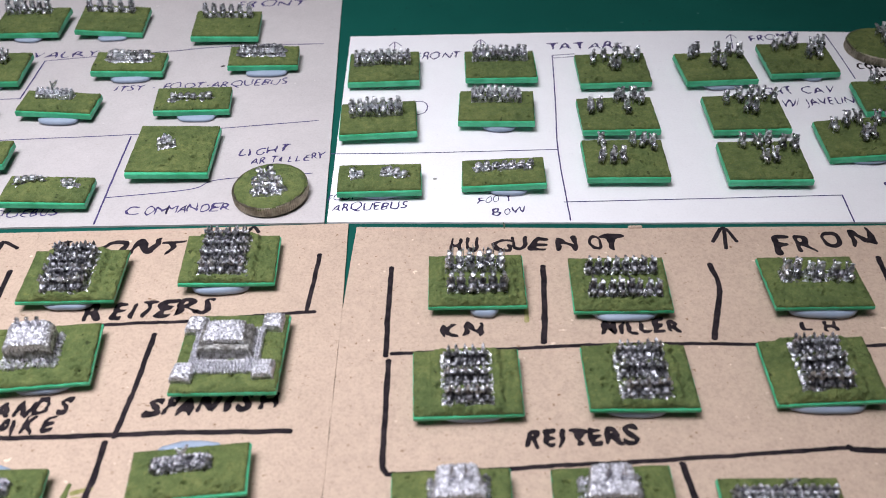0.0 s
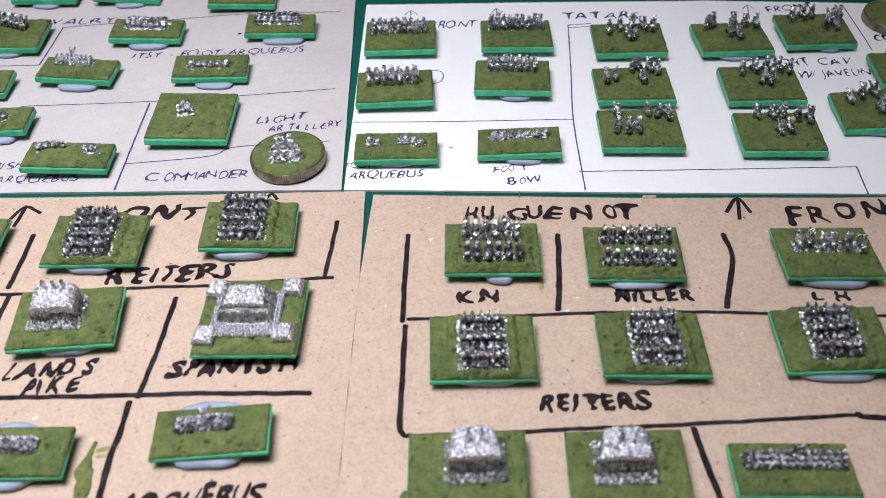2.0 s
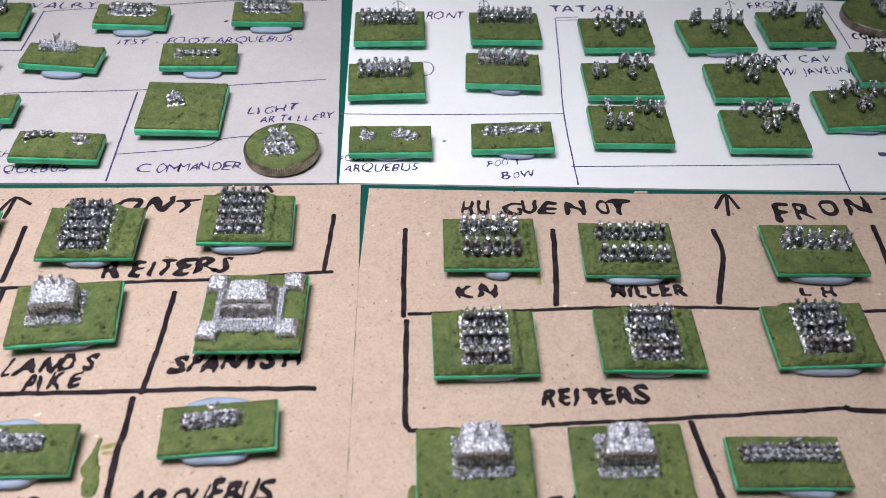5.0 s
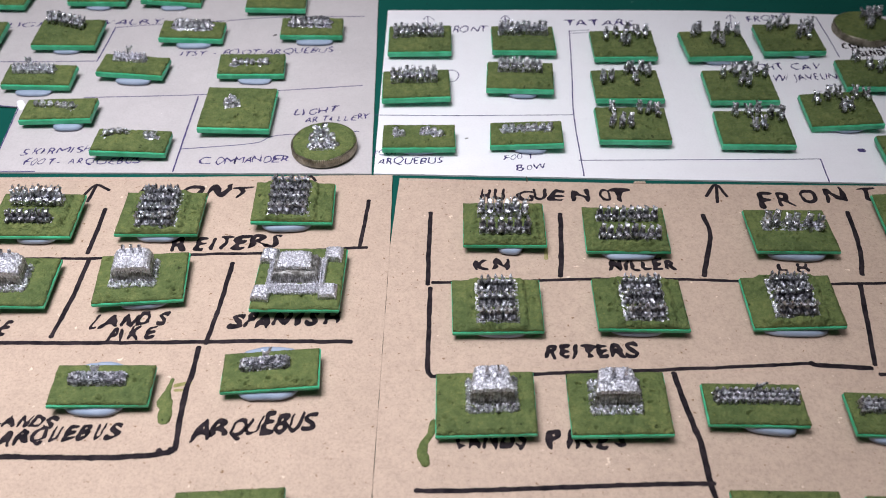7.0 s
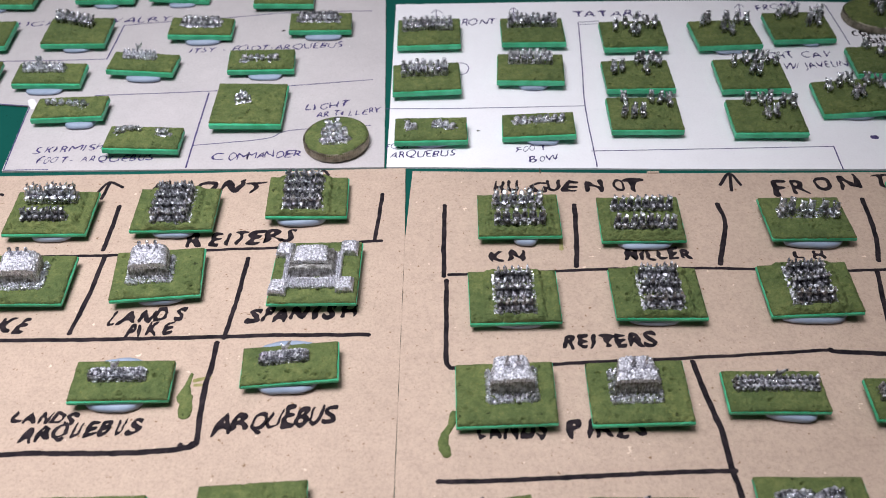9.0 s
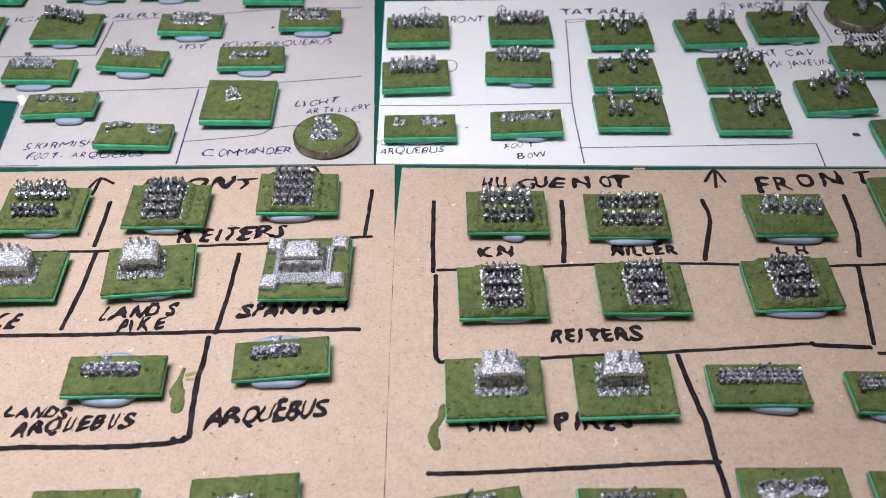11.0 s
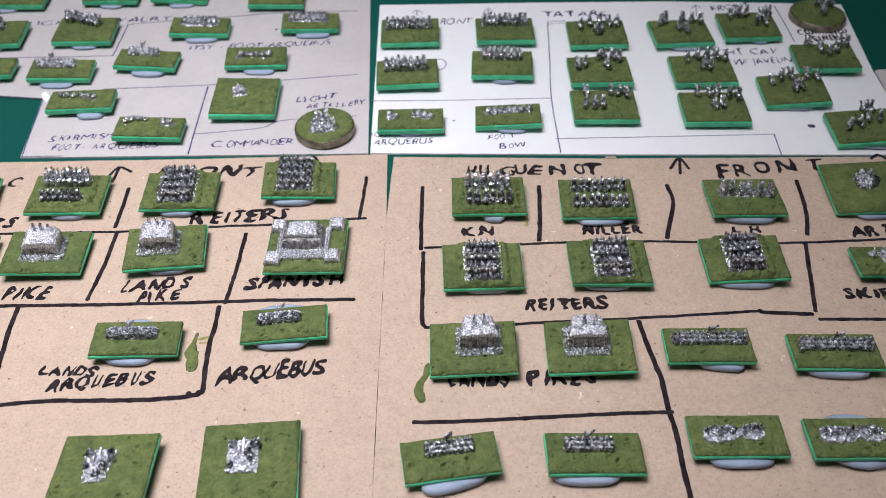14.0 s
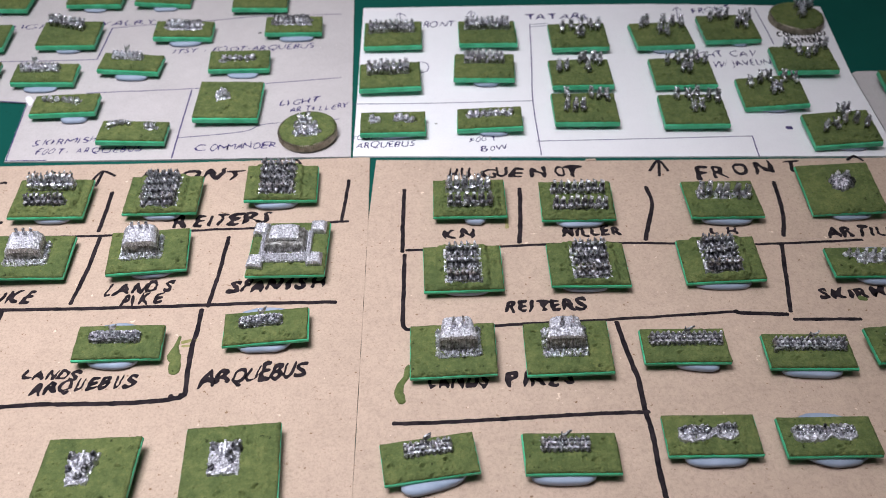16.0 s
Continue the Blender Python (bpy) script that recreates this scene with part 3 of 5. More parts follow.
def stand(name, label, group, x, y, turn, tilt, roll, depth, putty=(0, -1.0, 11, 7), thick=False, mound=None):
    """A small plastic plate with filler on top, on a lump of putty; returns what its figures need."""
    count[0] += 1
    seed = count[0]
    rng = random.Random(seed)
    ob = tagged(new(name), label, "miniature stand", group)
    ob.matrix_basis = pose(x * MM, (y + 0.3) * MM, 0, 0, 0, turn)
    top = pose(0, 0, TOP * MM, tilt, roll, 0)
    under = -2.05 if thick else -1.45
    hx, hy = 10.0, depth / 2
    jit = lambda: rng.uniform(-0.15, 0.15)
    part("plate", slab([(-hx + jit(), -hy + jit()), (hx + jit(), -hy + jit()), (hx + jit(), hy + jit()), (-hx + jit(), hy + jit())], under, -0.6, 0.12), PLATE, ob, "bright green plastic plate", False, top)
    part("turf", rough_top(depth, seed, -0.8, 0.5 if thick else 0.1, mound), TURF, ob, "pitted olive green painted filler", True, top)
    u, v, wide, deep, wedge = (*putty, 0.0)[:5]
    bm = bmesh.new()
    bmesh.ops.create_uvsphere(bm, u_segments=28, v_segments=12, radius=1.0)
    for q in bm.verts:
        n = q.co.copy()
        s = (abs(n.x) ** 3.2 + abs(n.y) ** 3.2) ** (1 / 3.2) / max(1e-6, math.hypot(n.x, n.y)) if math.hypot(n.x, n.y) > 1e-6 else 1
        w = 1 + 0.12 * noise.noise(n * 1.0 + Vector((seed, 0, 0))) + 0.04 * noise.noise(n * 3.1 + Vector((0, seed, 0)))
        hang = v - (deep / 2) * (0 - n.y)
        roof = TOP + under + 0.15 + math.sin(radians(tilt)) * hang
        q.co = Vector((u + n.x / max(s, 0.7) * wide / 2 * w, v + n.y / max(s, 0.7) * deep / 2 * w * (1 + wedge * n.x), max(0.0, 0.5 * roof * (1 + math.copysign(abs(n.z) ** 0.5, n.z)))))
    part("putty", bm, PUTTY, ob, "pale blue-grey sticky putty")
    return ob, top, rng


def row(n, u0, u1, v, bow=0.0):
    """Places in a line from u0 to u1."""
    return [(u0 + (u1 - u0) * i / (n - 1), v + bow * (0.5 - i / (n - 1)) * 2) for i in range(n)]


def horseman(seed, lance, mount, dark=False):
    """A small cast rider on his horse, facing +y."""
    bm = bmesh.new()
    rng = random.Random(seed)
    r = lambda s: rng.uniform(-s, s)
    blob(bm, (0, -0.05, 1.15), (0.50, 1.05, 0.56), (6 + r(6), 0, r(8)), 3, 0.16, seed)
    blob(bm, (0, -0.85, 1.25), (0.52, 0.42, 0.52), (r(15), 0, r(10)), 3, 0.16, seed + 11)
    blob(bm, (r(0.1), 1.05, 1.75), (0.24, 0.38, 0.75), (-32 + r(10), 0, 0), 1, 0.12, seed + 1)
    blob(bm, (r(0.1), 1.5, 2.15), (0.20, 0.46, 0.22), (-28, 0, r(14)), 1, 0.1, seed + 2)
    for x, y in ((-0.3, 0.75), (0.3, 0.8), (-0.32, -0.75), (0.32, -0.7)):
        block(bm, (x, y + r(0.2), 0.45), (0.22, 0.30, 1.1), (r(16), r(8), 0), 1.4)
    blob(bm, (r(0.1), -1.25, 1.0), (0.13, 0.18, 0.6), (20 + r(10), r(10), 0), 1)
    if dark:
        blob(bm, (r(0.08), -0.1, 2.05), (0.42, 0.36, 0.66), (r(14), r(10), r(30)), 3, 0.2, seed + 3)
    # horse, and the torso when dark, in darker metal: shade painted below the rider
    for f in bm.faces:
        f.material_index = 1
    # when dark, a small bright lump paints the highlight on the rump
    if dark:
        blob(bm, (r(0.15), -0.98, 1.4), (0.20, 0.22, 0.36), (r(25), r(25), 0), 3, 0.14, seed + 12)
    else:
        blob(bm, (r(0.08), -0.1, 2.1), (0.40, 0.34, 0.66), (r(14), r(10), r(30)), 3, 0.2, seed + 3)
    blob(bm, (r(0.1), -0.02, 2.88), (0.25, 0.27, 0.32), (r(20), r(20), 0), 3, 0.14, seed + 4)
    blob(bm, (r(0.1), 0.0, 3.06), (0.36, 0.40, 0.13), (r(25), r(25), r(40)), 3, 0.12, seed + 8)
    for side in (-1, 1):
        blob(bm, (side * 0.46, 0.05 + r(0.12), 1.5), (0.14, 0.24, 0.58), (-18 + r(8), side * 12, 0), 1, 0.08, seed + 5)
        blob(bm, (side * 0.42, 0.22 + r(0.15), 2.2), (0.14, 0.42, 0.15), (-20 + r(30), 0, side * r(30)), 1, 0.08, seed + 6)
    if lance:
        block(bm, (0.46, 0.15, 2.9), (0.15, 0.15, 2.6), (-8 + r(8), r(10), 0), 0.45)
        blob(bm, (0.46 + r(0.1), -0.05, 3.9), (0.16, 0.20, 0.30), (r(20), r(20), 0), 1, 0.08, seed + 9)
    bmesh.ops.scale(bm, vec=(1.16, 1.1, 1.04), verts=bm.verts)
    return mesh_of("horseman", bm, METAL, False, mount)


def ranker(seed):
    """A rider in close rank: horse and body darkened as shade, bright arms and shoulders, a pointed helmet."""
    bm = bmesh.new()
    rng = random.Random(seed + 70)
    r = lambda s: rng.uniform(-s, s)
    blob(bm, (0, 0, 1.0), (0.62, 1.25, 0.72), (6 + r(6), 0, r(8)), 3, 0.18, seed)
    blob(bm, (r(0.1), 1.15, 1.75), (0.26, 0.40, 0.72), (-30 + r(10), 0, 0), 1, 0.12, seed + 1)
    for x in (-0.36, 0.36):
        block(bm, (x, -0.95, 0.5), (0.30, 0.34, 1.2), (r(12), r(8), 0), 1.3)
    blob(bm, (r(0.06), -0.15, 1.9), (0.46, 0.38, 0.72), (r(10), r(8), r(30)), 3, 0.2, seed + 3)
    # lower body takes the darker metal: shade between riders put into colour
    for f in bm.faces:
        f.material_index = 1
    for side in (-1, 1):
        blob(bm, (side * 0.42, -0.15 + r(0.12), 2.35 + r(0.10)), (0.27, 0.32, 0.27), (r(30), side * 35, 0), 3, 0.2, seed + 5 + side)
        blob(bm, (side * (0.58 + r(0.08)), 0.1 + r(0.2), 2.10 + r(0.12)), (0.12, 0.24, 0.26), (r(25), side * 18 + r(15), 0), 1, 0.1, seed + 6)
    bmesh.ops.create_cone(bm, cap_ends=True, segments=7, radius1=0.33, radius2=0.12, depth=0.75, matrix=pose(r(0.06), -0.08, 3.0, r(12), r(12), r(90)))
    blob(bm, (r(0.05), -0.05, 2.72), (0.27, 0.29, 0.30), (r(20), r(20), 0), 3, 0.14, seed + 4)
    bmesh.ops.scale(bm, vec=(1.12, 1.1, 1.06), verts=bm.verts)
    return mesh_of("horseman", bm, METAL, False, RANK_SHADE)


def footman(seed, tall=False):
    """A small cast foot soldier with a firearm, on his scrap of ground."""
    bm = bmesh.new()
    rng = random.Random(seed + 50)
    r = lambda s: rng.uniform(-s, s)
    for x in (-0.2, 0.2):
        blob(bm, (x, r(0.15), 0.45), (0.17, 0.22, 0.55), (r(14), 0, 0), 1, 0.08, seed)
    blob(bm, (0, 0, 1.2), (0.44, 0.38, 0.58), (r(12), r(12), r(40)), 3, 0.18, seed + 1)
    blob(bm, (r(0.06), 0.03, 1.92), (0.27, 0.29, 0.32), (0, 0, 0), 3, 0.14, seed + 2)
    blob(bm, (r(0.06), 0.03, 2.08), (0.40, 0.40, 0.11), (r(18), r(18), 0), 3, 0.08, seed + 3)
    for side in (-1, 1):
        blob(bm, (side * 0.38, 0.2 + r(0.1), 1.35), (0.14, 0.38, 0.15), (r(30), 0, side * 20 + r(15)), 1, 0.06, seed + 5)
    block(bm, (0.3 + r(0.2), 0.45, 1.35), (0.14, 1.2, 0.14), (r(25), 0, r(25)), 0.8)
    blob(bm, (r(0.2), r(0.1), 0.12), (1.0, 0.72, 0.26), (0, 0, r(30)), 3, 0.26, seed + 4)
    bmesh.ops.scale(bm, vec=(1.1, 1.1, 1.1) if tall else (1.45, 1.4, 0.78), verts=bm.verts)
    return mesh_of("footman", bm, METAL, False)


HORSEMEN = [horseman(i, False, HORSE) for i in range(6)]
DARK_HORSEMEN = [horseman(i, False, DARK_SHADED, True) for i in range(6)]
RANKERS = [ranker(i) for i in range(6)]
LANCERS = [horseman(20 + i, True, HORSE) for i in range(5)]
FOOTMEN = [footman(i) for i in range(5)]
CREW = [footman(9 + i, True) for i in range(5)]


def lumpy_strip(wide, deep, high, seed, ragged=0.16):
    """A cast strip that a row of figures stands on."""
    bm = bmesh.new()
    nx, ny = max(8, int(wide / 0.27)), max(6, int(deep / 0.27))
    rows = []
    for j in range(ny + 1):
        line = []
        for i in range(nx + 1):
            p = Vector(((i / nx - 0.5) * wide, (j / ny - 0.5) * deep, 0))
            edge = ragged * noise.noise(p * (1.6 if ragged < 0.3 else 0.9) + Vector((seed, 0, 3)))
            rim = i in (0, nx) or j in (0, ny)
            z = -0.5 if rim else high * (0.75 + (0.5 if ragged < 0.3 else 1.1) * noise.noise(p * (1.8 if ragged < 0.3 else 1.3) + Vector((0, seed, 0))))
            z += 0 if rim else 0.22 * noise.noise(p * 4.3 + Vector((seed, seed, 0)))
            line.append(bm.verts.new((p.x + edge, p.y + edge, z)))
        rows.append(line)
    for j in range(ny):
        for i in range(nx):
            bm.faces.new((rows[j][i], rows[j][i + 1], rows[j + 1][i + 1], rows[j + 1][i]))
    return bm


def figures(s, kinds, name, places, size, spread=5, lift=-0.15, loose=0.15):
    ob, top, rng = s
    for u, v in places:
        part(name, rng.choice(kinds), None, ob, at=top @ place(u + rng.uniform(-loose, loose), v + rng.uniform(-loose, loose), lift, rng.uniform(-spread, spread), size * (1 + loose * rng.uniform(-0.45, 0.45))))


def mounted(s, places, lance=False, strip=True, size=1.3, dark=False, lift=0.15):
    ob, top, rng = s
    if strip:
        us, vs = [u for u, _ in places], [v for _, v in places]
        part("cast_strip", lumpy_strip(max(us) - min(us) + 2.2, 3.0 + max(vs) - min(vs), 0.5, rng.uniform(0, 90), 0.28), HORSE if dark else METAL, ob, "", False, top @ place(sum(us) / len(us), sum(vs) / len(vs), lift))
    figures(s, LANCERS if lance else DARK_HORSEMEN if dark else HORSEMEN, "horseman", places, size, 6 if strip else 25, lift)


def ranks(s, u, wide, depths, n):
    """Close ranks of horsemen on one cast block with a bright ragged rim."""
    ob, top, rng = s
    deep = depths[0] - depths[-1] + 3.8
    here = top @ place(u, (depths[0] + depths[-1]) / 2, 0.3)
    part("cast_strip", lumpy_strip(wide + 2.0, deep + 0.2, 0.4, rng.uniform(0, 90), 0.34), METAL, ob, "bright ragged casting edge", False, here @ place(0, -0.2, 0.1))
    bm = bmesh.new()
    for v in depths:
        y = v - (depths[0] + depths[-1]) / 2
        for i in range(int(wide / 0.7)):
            x = -wide / 2 + 0.5 + (wide - 1.0) * i / (int(wide / 0.7) - 1)
            blob(bm, (x, y + rng.uniform(-0.2, 0.2), 0.7 + rng.uniform(-0.2, 0.3)), (0.5, 1.2, 0.9), (rng.uniform(-15, 15), rng.uniform(-15, 15), 0), 1, 0.3, i + v)
    # the core's dark colour paints the shade under the riders
    part("rank_core", bm, RANK_SHADE, ob, "massed horses darkened with painted shade", False, here)
    bm = bmesh.new()
    for i in range(2 * n):
        x = -wide / 2 + 0.4 + (wide - 0.8) * i / (2 * n - 1) + rng.uniform(-0.15, 0.15)
        blob(bm, (x, -deep / 2 + 0.35 + rng.uniform(-0.15, 0.15), 0.7 + rng.uniform(-0.2, 0.3)), (0.24, 0.28, 0.45), (rng.uniform(-15, 15), rng.uniform(-15, 15), 0), 1, 0.12, i)
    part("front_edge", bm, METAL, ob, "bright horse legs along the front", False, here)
    for v in depths:
        figures(s, RANKERS, "horseman", row(n, u - wide / 2 + 0.75, u + wide / 2 - 0.75, v), 1.17, 7, 0.3, 0.12)


def foot(s, places, size=1.2, strips=()):
    ob, top, rng = s
    for u, v, wide in strips:
        part("cast_strip", lumpy_strip(wide, 2.6, 0.6, rng.uniform(0, 90), 0.4), METAL, ob, "", False, top @ place(u, v, 0.3))
    figures(s, FOOTMEN, "footman", places, size, 60, 0.0)


def two_rows(s, u, v, wide, n):
    """Two close rows of upright foot on one cast strip."""
    ob, top, rng = s
    part("cast_strip", lumpy_strip(wide + 1.0, 4.2, 0.5, rng.uniform(0, 90), 0.3), HORSE, ob, at=top @ place(u, v, 0.2))
    for back in (1.0, -0.9):
        figures(s, FOOTMEN, "footman", row(n, u - wide / 2, u + wide / 2, v + back), 1.3, 25, 0.3)


def flag_of(bm, low, high, seed, square=False):
    """A thick little cast banner on its pole: a square sheet, or a tongue that curls away."""
    block(bm, (0, 0, (low + high) / 2), (0.32, 0.32, high - low), (0, 0, 0), 0.8)
    if square:
        block(bm, (0.35, 0.1, high - 0.7), (1.9, 0.34, 1.8), (8, 4, 14), 0.92)
        return
    for k in range(6):
        t = k / 5
        block(bm, (0.25 + 1.5 * t, 0.16 * math.sin(4 * t + seed), high - 1.2 + 1.5 * t * t), (0.5, 0.36, 1.25 - 0.95 * t), (0, -30 * t, 20 * math.cos(4 * t + seed)))


def packed_heads(wide, deep, high, rng, cell=0.78):
    """One cast loaf whose sides and top are covered with close little heads."""
    bm = bmesh.new()
    arc = deep + 1.6 * high
    nx, na = int(wide / 0.17), int(arc / 0.17)
    bumps = {}
    rows = []
    for j in range(na + 1):
        t = 2 * j / na - 1
        a = t * math.pi / 2
        cy, cz = math.copysign(abs(math.sin(a)) ** 0.55, a), abs(math.cos(a)) ** 0.45
        line = []
        for i in range(nx + 1):
            x, q = (i / nx - 0.5) * wide, (t + 1) / 2 * arc
            best = 0.0
            for m in (-1, 0, 1):
                for k in (-1, 0, 1):
                    ci, cj = round(x / cell) + m, round(q / cell) + k
                    if (ci, cj) not in bumps:
                        bumps[ci, cj] = rng.uniform(-0.18, 0.18), rng.uniform(-0.18, 0.18), rng.uniform(0.6, 1.15)
                    dx, dq, grow = bumps[ci, cj]
                    away = math.hypot(x - (ci + dx + 0.5 * (cj % 2)) * cell, q - (cj + dq) * cell) / (0.52 * cell)
                    if away < 1:
                        best = max(best, grow * math.sqrt(1 - away * away))
            push = 0.54 * cell * best
            end = 1 - 0.25 * max(0.0, abs(2 * x / wide) - 0.9) / 0.1
            y = cy * (deep / 2 - 0.3 + push) * end
            z = cz * (high - 0.35 + push) * end
            shift = math.copysign(push * 0.8, x) if i in (0, nx) else 0.0
            line.append(bm.verts.new((x + shift, y, z - 0.15)))
        rows.append(line)
    for one, two in zip(rows, rows[1:]):
        for i in range(nx):
            bm.faces.new((one[i], one[i + 1], two[i + 1], two[i]))
    for e, flip in ((0, False), (-1, True)):
        ring = [r[e] for r in rows]
        bm.faces.new(ring[::-1] if flip else ring)
    bmesh.ops.recalc_face_normals(bm, faces=bm.faces)
    return bm


def musket_files(wide, deep, rng, pitch=1.22):
    """Files of small figures cast shoulder to shoulder: two close rows of heads over one ribbed body."""
    bm = bmesh.new()
    n = max(5, round(wide / pitch))
    block(bm, (0, 0, 0.6), (wide - 0.5, deep - 0.7, 1.6), (0, 0, 0), 0.9)
    # core and bodies take the second metal, mostly darker: shade painted below the heads
    for f in bm.faces:
        f.material_index = 1
    for i in range(n):
        x = -wide / 2 + wide * (i + 0.5) / n
        for y, z in ((0.24 * deep, 2.15), (-0.10 * deep, 2.0), (-0.36 * deep, 1.15)):
            dx, dy, up = rng.uniform(-0.08, 0.08), rng.uniform(-0.10, 0.10), rng.uniform(-0.10, 0.12)
            blob(bm, (x + dx, y + dy, 0.5 * z), (0.54, 0.52, 0.5 * z), (rng.uniform(-8, 8), rng.uniform(-8, 8), 0), 3, 0.16, i + y)
            bm.faces.ensure_lookup_table()
            for f in bm.faces[-320:]:
                f.material_index = 1
            blob(bm, (x + dx, y + dy, z + up), (0.36, 0.36, 0.38), (0, 0, 0), 3, 0.20, i + 2 * y)
            # front row heads also take it, painting the shaded front of the line
            if z < 1.5:
                bm.faces.ensure_lookup_table()
                for f in bm.faces[-320:]:
                    f.material_index = 1
            else:
                blob(bm, (x + dx + 0.34, y + dy, z - 0.2), (0.18, 0.28, 0.20), (0, 0, 0), 1, 0.1, i)
    return bm


def shot(s, u, v, wide, cell=0.78, flag=None, square=False, shade=None):
    """Close rows of foot cast as one dense line; cell 0 stands for even files."""
    shade = shade or PACKED
    ob, top, rng = s
    if cell:
        line = part("musketeer_line", packed_heads(wide, 3.1, 2.2, rng, cell), PACKED, ob, "dense cast line of musketeers", False, top @ place(u, v, 0.0))
    else:
        line = part("musketeer_line", mesh_of("musketeer_line", musket_files(wide, 3.3, rng), METAL, False, shade), None, ob, "dense cast line of musketeers", False, top @ place(u, v, 0.1))
    part("cast_strip", lumpy_strip(wide + 0.5, 3.5, 0.25, rng.uniform(0, 90), 0.3), HORSE, ob, "", False, top @ place(u, v, 0.05))
    if flag is not None:
        bm = bmesh.new()
        flag_of(bm, 0.8, 4.6, rng.uniform(0, 6), square)
        part("banner", bm, DARK_SHADED if shade is PACKED and not cell else METAL, line, "", False, place(flag, 0.5, 0, rng.uniform(-12, 12)))


def rough_line(s, u, v, wide):
    """A ragged bright cast strip, pinched past its middle, with two uneven knots of low figures."""
    ob, top, rng = s
    bm = lumpy_strip(wide + 0.4, 4.4, 0.5, u + 20, 0.4)
    slant = 0.7 * math.sin(5 * u)
    for q in bm.verts:
        t = q.co.x / wide
        pinch = 1 - 0.5 * math.exp(-(((t - 0.09) / 0.09) ** 2)) - 0.35 * max(0.0, abs(t + 0.02) - 0.40) / 0.1
        q.co.y = q.co.y * max(0.35, pinch) + slant * t
        q.co.z += 0.16 * noise.noise(q.co * 5.1)
    part("cast_strip", bm, PALE_LIT, ob, "", False, top @ place(u, v, 0.4))
    x = -wide / 2 + 0.9
    while x < wide / 2 - 0.7:
        if 0.03 * wide < x < 0.15 * wide:
            x += 0.5
            continue
        for back in (0.55, -0.45):
            bm = bmesh.new()
            for k in range(3):
                blob(bm, (rng.uniform(-0.4, 0.4), rng.uniform(-0.35, 0.35), 0.55 + 0.25 * k), (0.50, 0.50, 0.52), (rng.uniform(-30, 30), rng.uniform(-30, 30), 0), 2, 0.28, k + x)
            blob(bm, (rng.uniform(-0.3, 0.3), 0.1, 1.5), (0.34, 0.34, 0.4), (0, 0, 0), 1, 0.06, x)
            rise = rng.uniform(0.75, 1.2) if back > 0 else rng.uniform(0.6, 0.9)
            part("low_figure", bm, HORSE, ob, "", False, top @ place(u + x, v + back + 0.3 + slant * x / wide, 0.25, 0, rise))
        x += rng.choice((0.95, 1.1, 1.25))


def cluster(s, u, v, wide, n, dome=0.0):
    """A small clump of figures on a cast mound."""
    ob, top, rng = s
    part("cast_strip", lumpy_strip(wide, wide * 0.82, 0.45, u + 9), METAL, ob, at=top @ place(u, v, 0.45, rng.uniform(-20, 20)))
    bm = bmesh.new()
    if dome:
        blob(bm, (0, 0, 0), (wide * 0.46, wide * 0.40, dome), (0, 0, 0), 3, 0.5, 4.0)
    for i in range(n):
        a, q = i * 2.4, wide * 0.38 * math.sqrt((i + 0.4) / n)
        x, y = q * math.cos(a), q * math.sin(a)
        blob(bm, (x, y, 0.8 + 0.5 * dome), (0.72, 0.72, 0.95), (rng.uniform(-20, 20), rng.uniform(-20, 20), 0), 1, 0.2, i)
        blob(bm, (x, y, 1.75 + 0.3 * dome), (0.46, 0.46, 0.48), (0, 0, 0), 1, 0.06, i + 9)
        block(bm, (x + 0.3, y, 1.4), (0.16, 0.16, 1.5), (rng.uniform(-40, 40), rng.uniform(-40, 40), 0), 0.6)
    part("figure_clump", bm, METAL, ob, "", False, top @ place(u, v, 0.35))


def ribbed_mound(s, u, v, wide):
    """A domed casting with fine ribs that fan out from its middle."""
    ob, top, rng = s
    bm = bmesh.new()
    rings, segs = 14, 96
    prev, centre = None, bm.verts.new((0, 0, 1.9))
    for k in range(1, rings + 1):
        r = k / rings
        ring = []
        for i in range(segs):
            a = i * 2 * math.pi / segs
            out = wide / 2 * (1 + 0.09 * math.sin(3 * a + 1.0) + 0.06 * math.sin(7 * a)) * r
            rib = (0.22 if i % 4 < 2 else -0.18) * min(1.0, 2.2 * r)
            z = 1.9 * (1 - r**2.4) + rib * (1 if k < rings else 0) + rng.uniform(-0.12, 0.12)
            ring.append(bm.verts.new((out * math.cos(a), 0.92 * out * math.sin(a), z if k < rings else -0.4)))
        for i in range(segs):
            j = (i + 1) % segs
            bm.faces.new((centre, ring[i], ring[j]) if prev is None else (prev[i], ring[i], ring[j], prev[j]))
        prev = ring
    part("ribbed_casting", bm, PACKED, ob, "domed silver casting with fanned ribs", at=top @ place(u, v, 0.3))
    figures(s, FOOTMEN, "footman", [(u - 1.0, v + 2.0), (u + 1.6, v + 2.2)], 1.0, 40, 1.0)


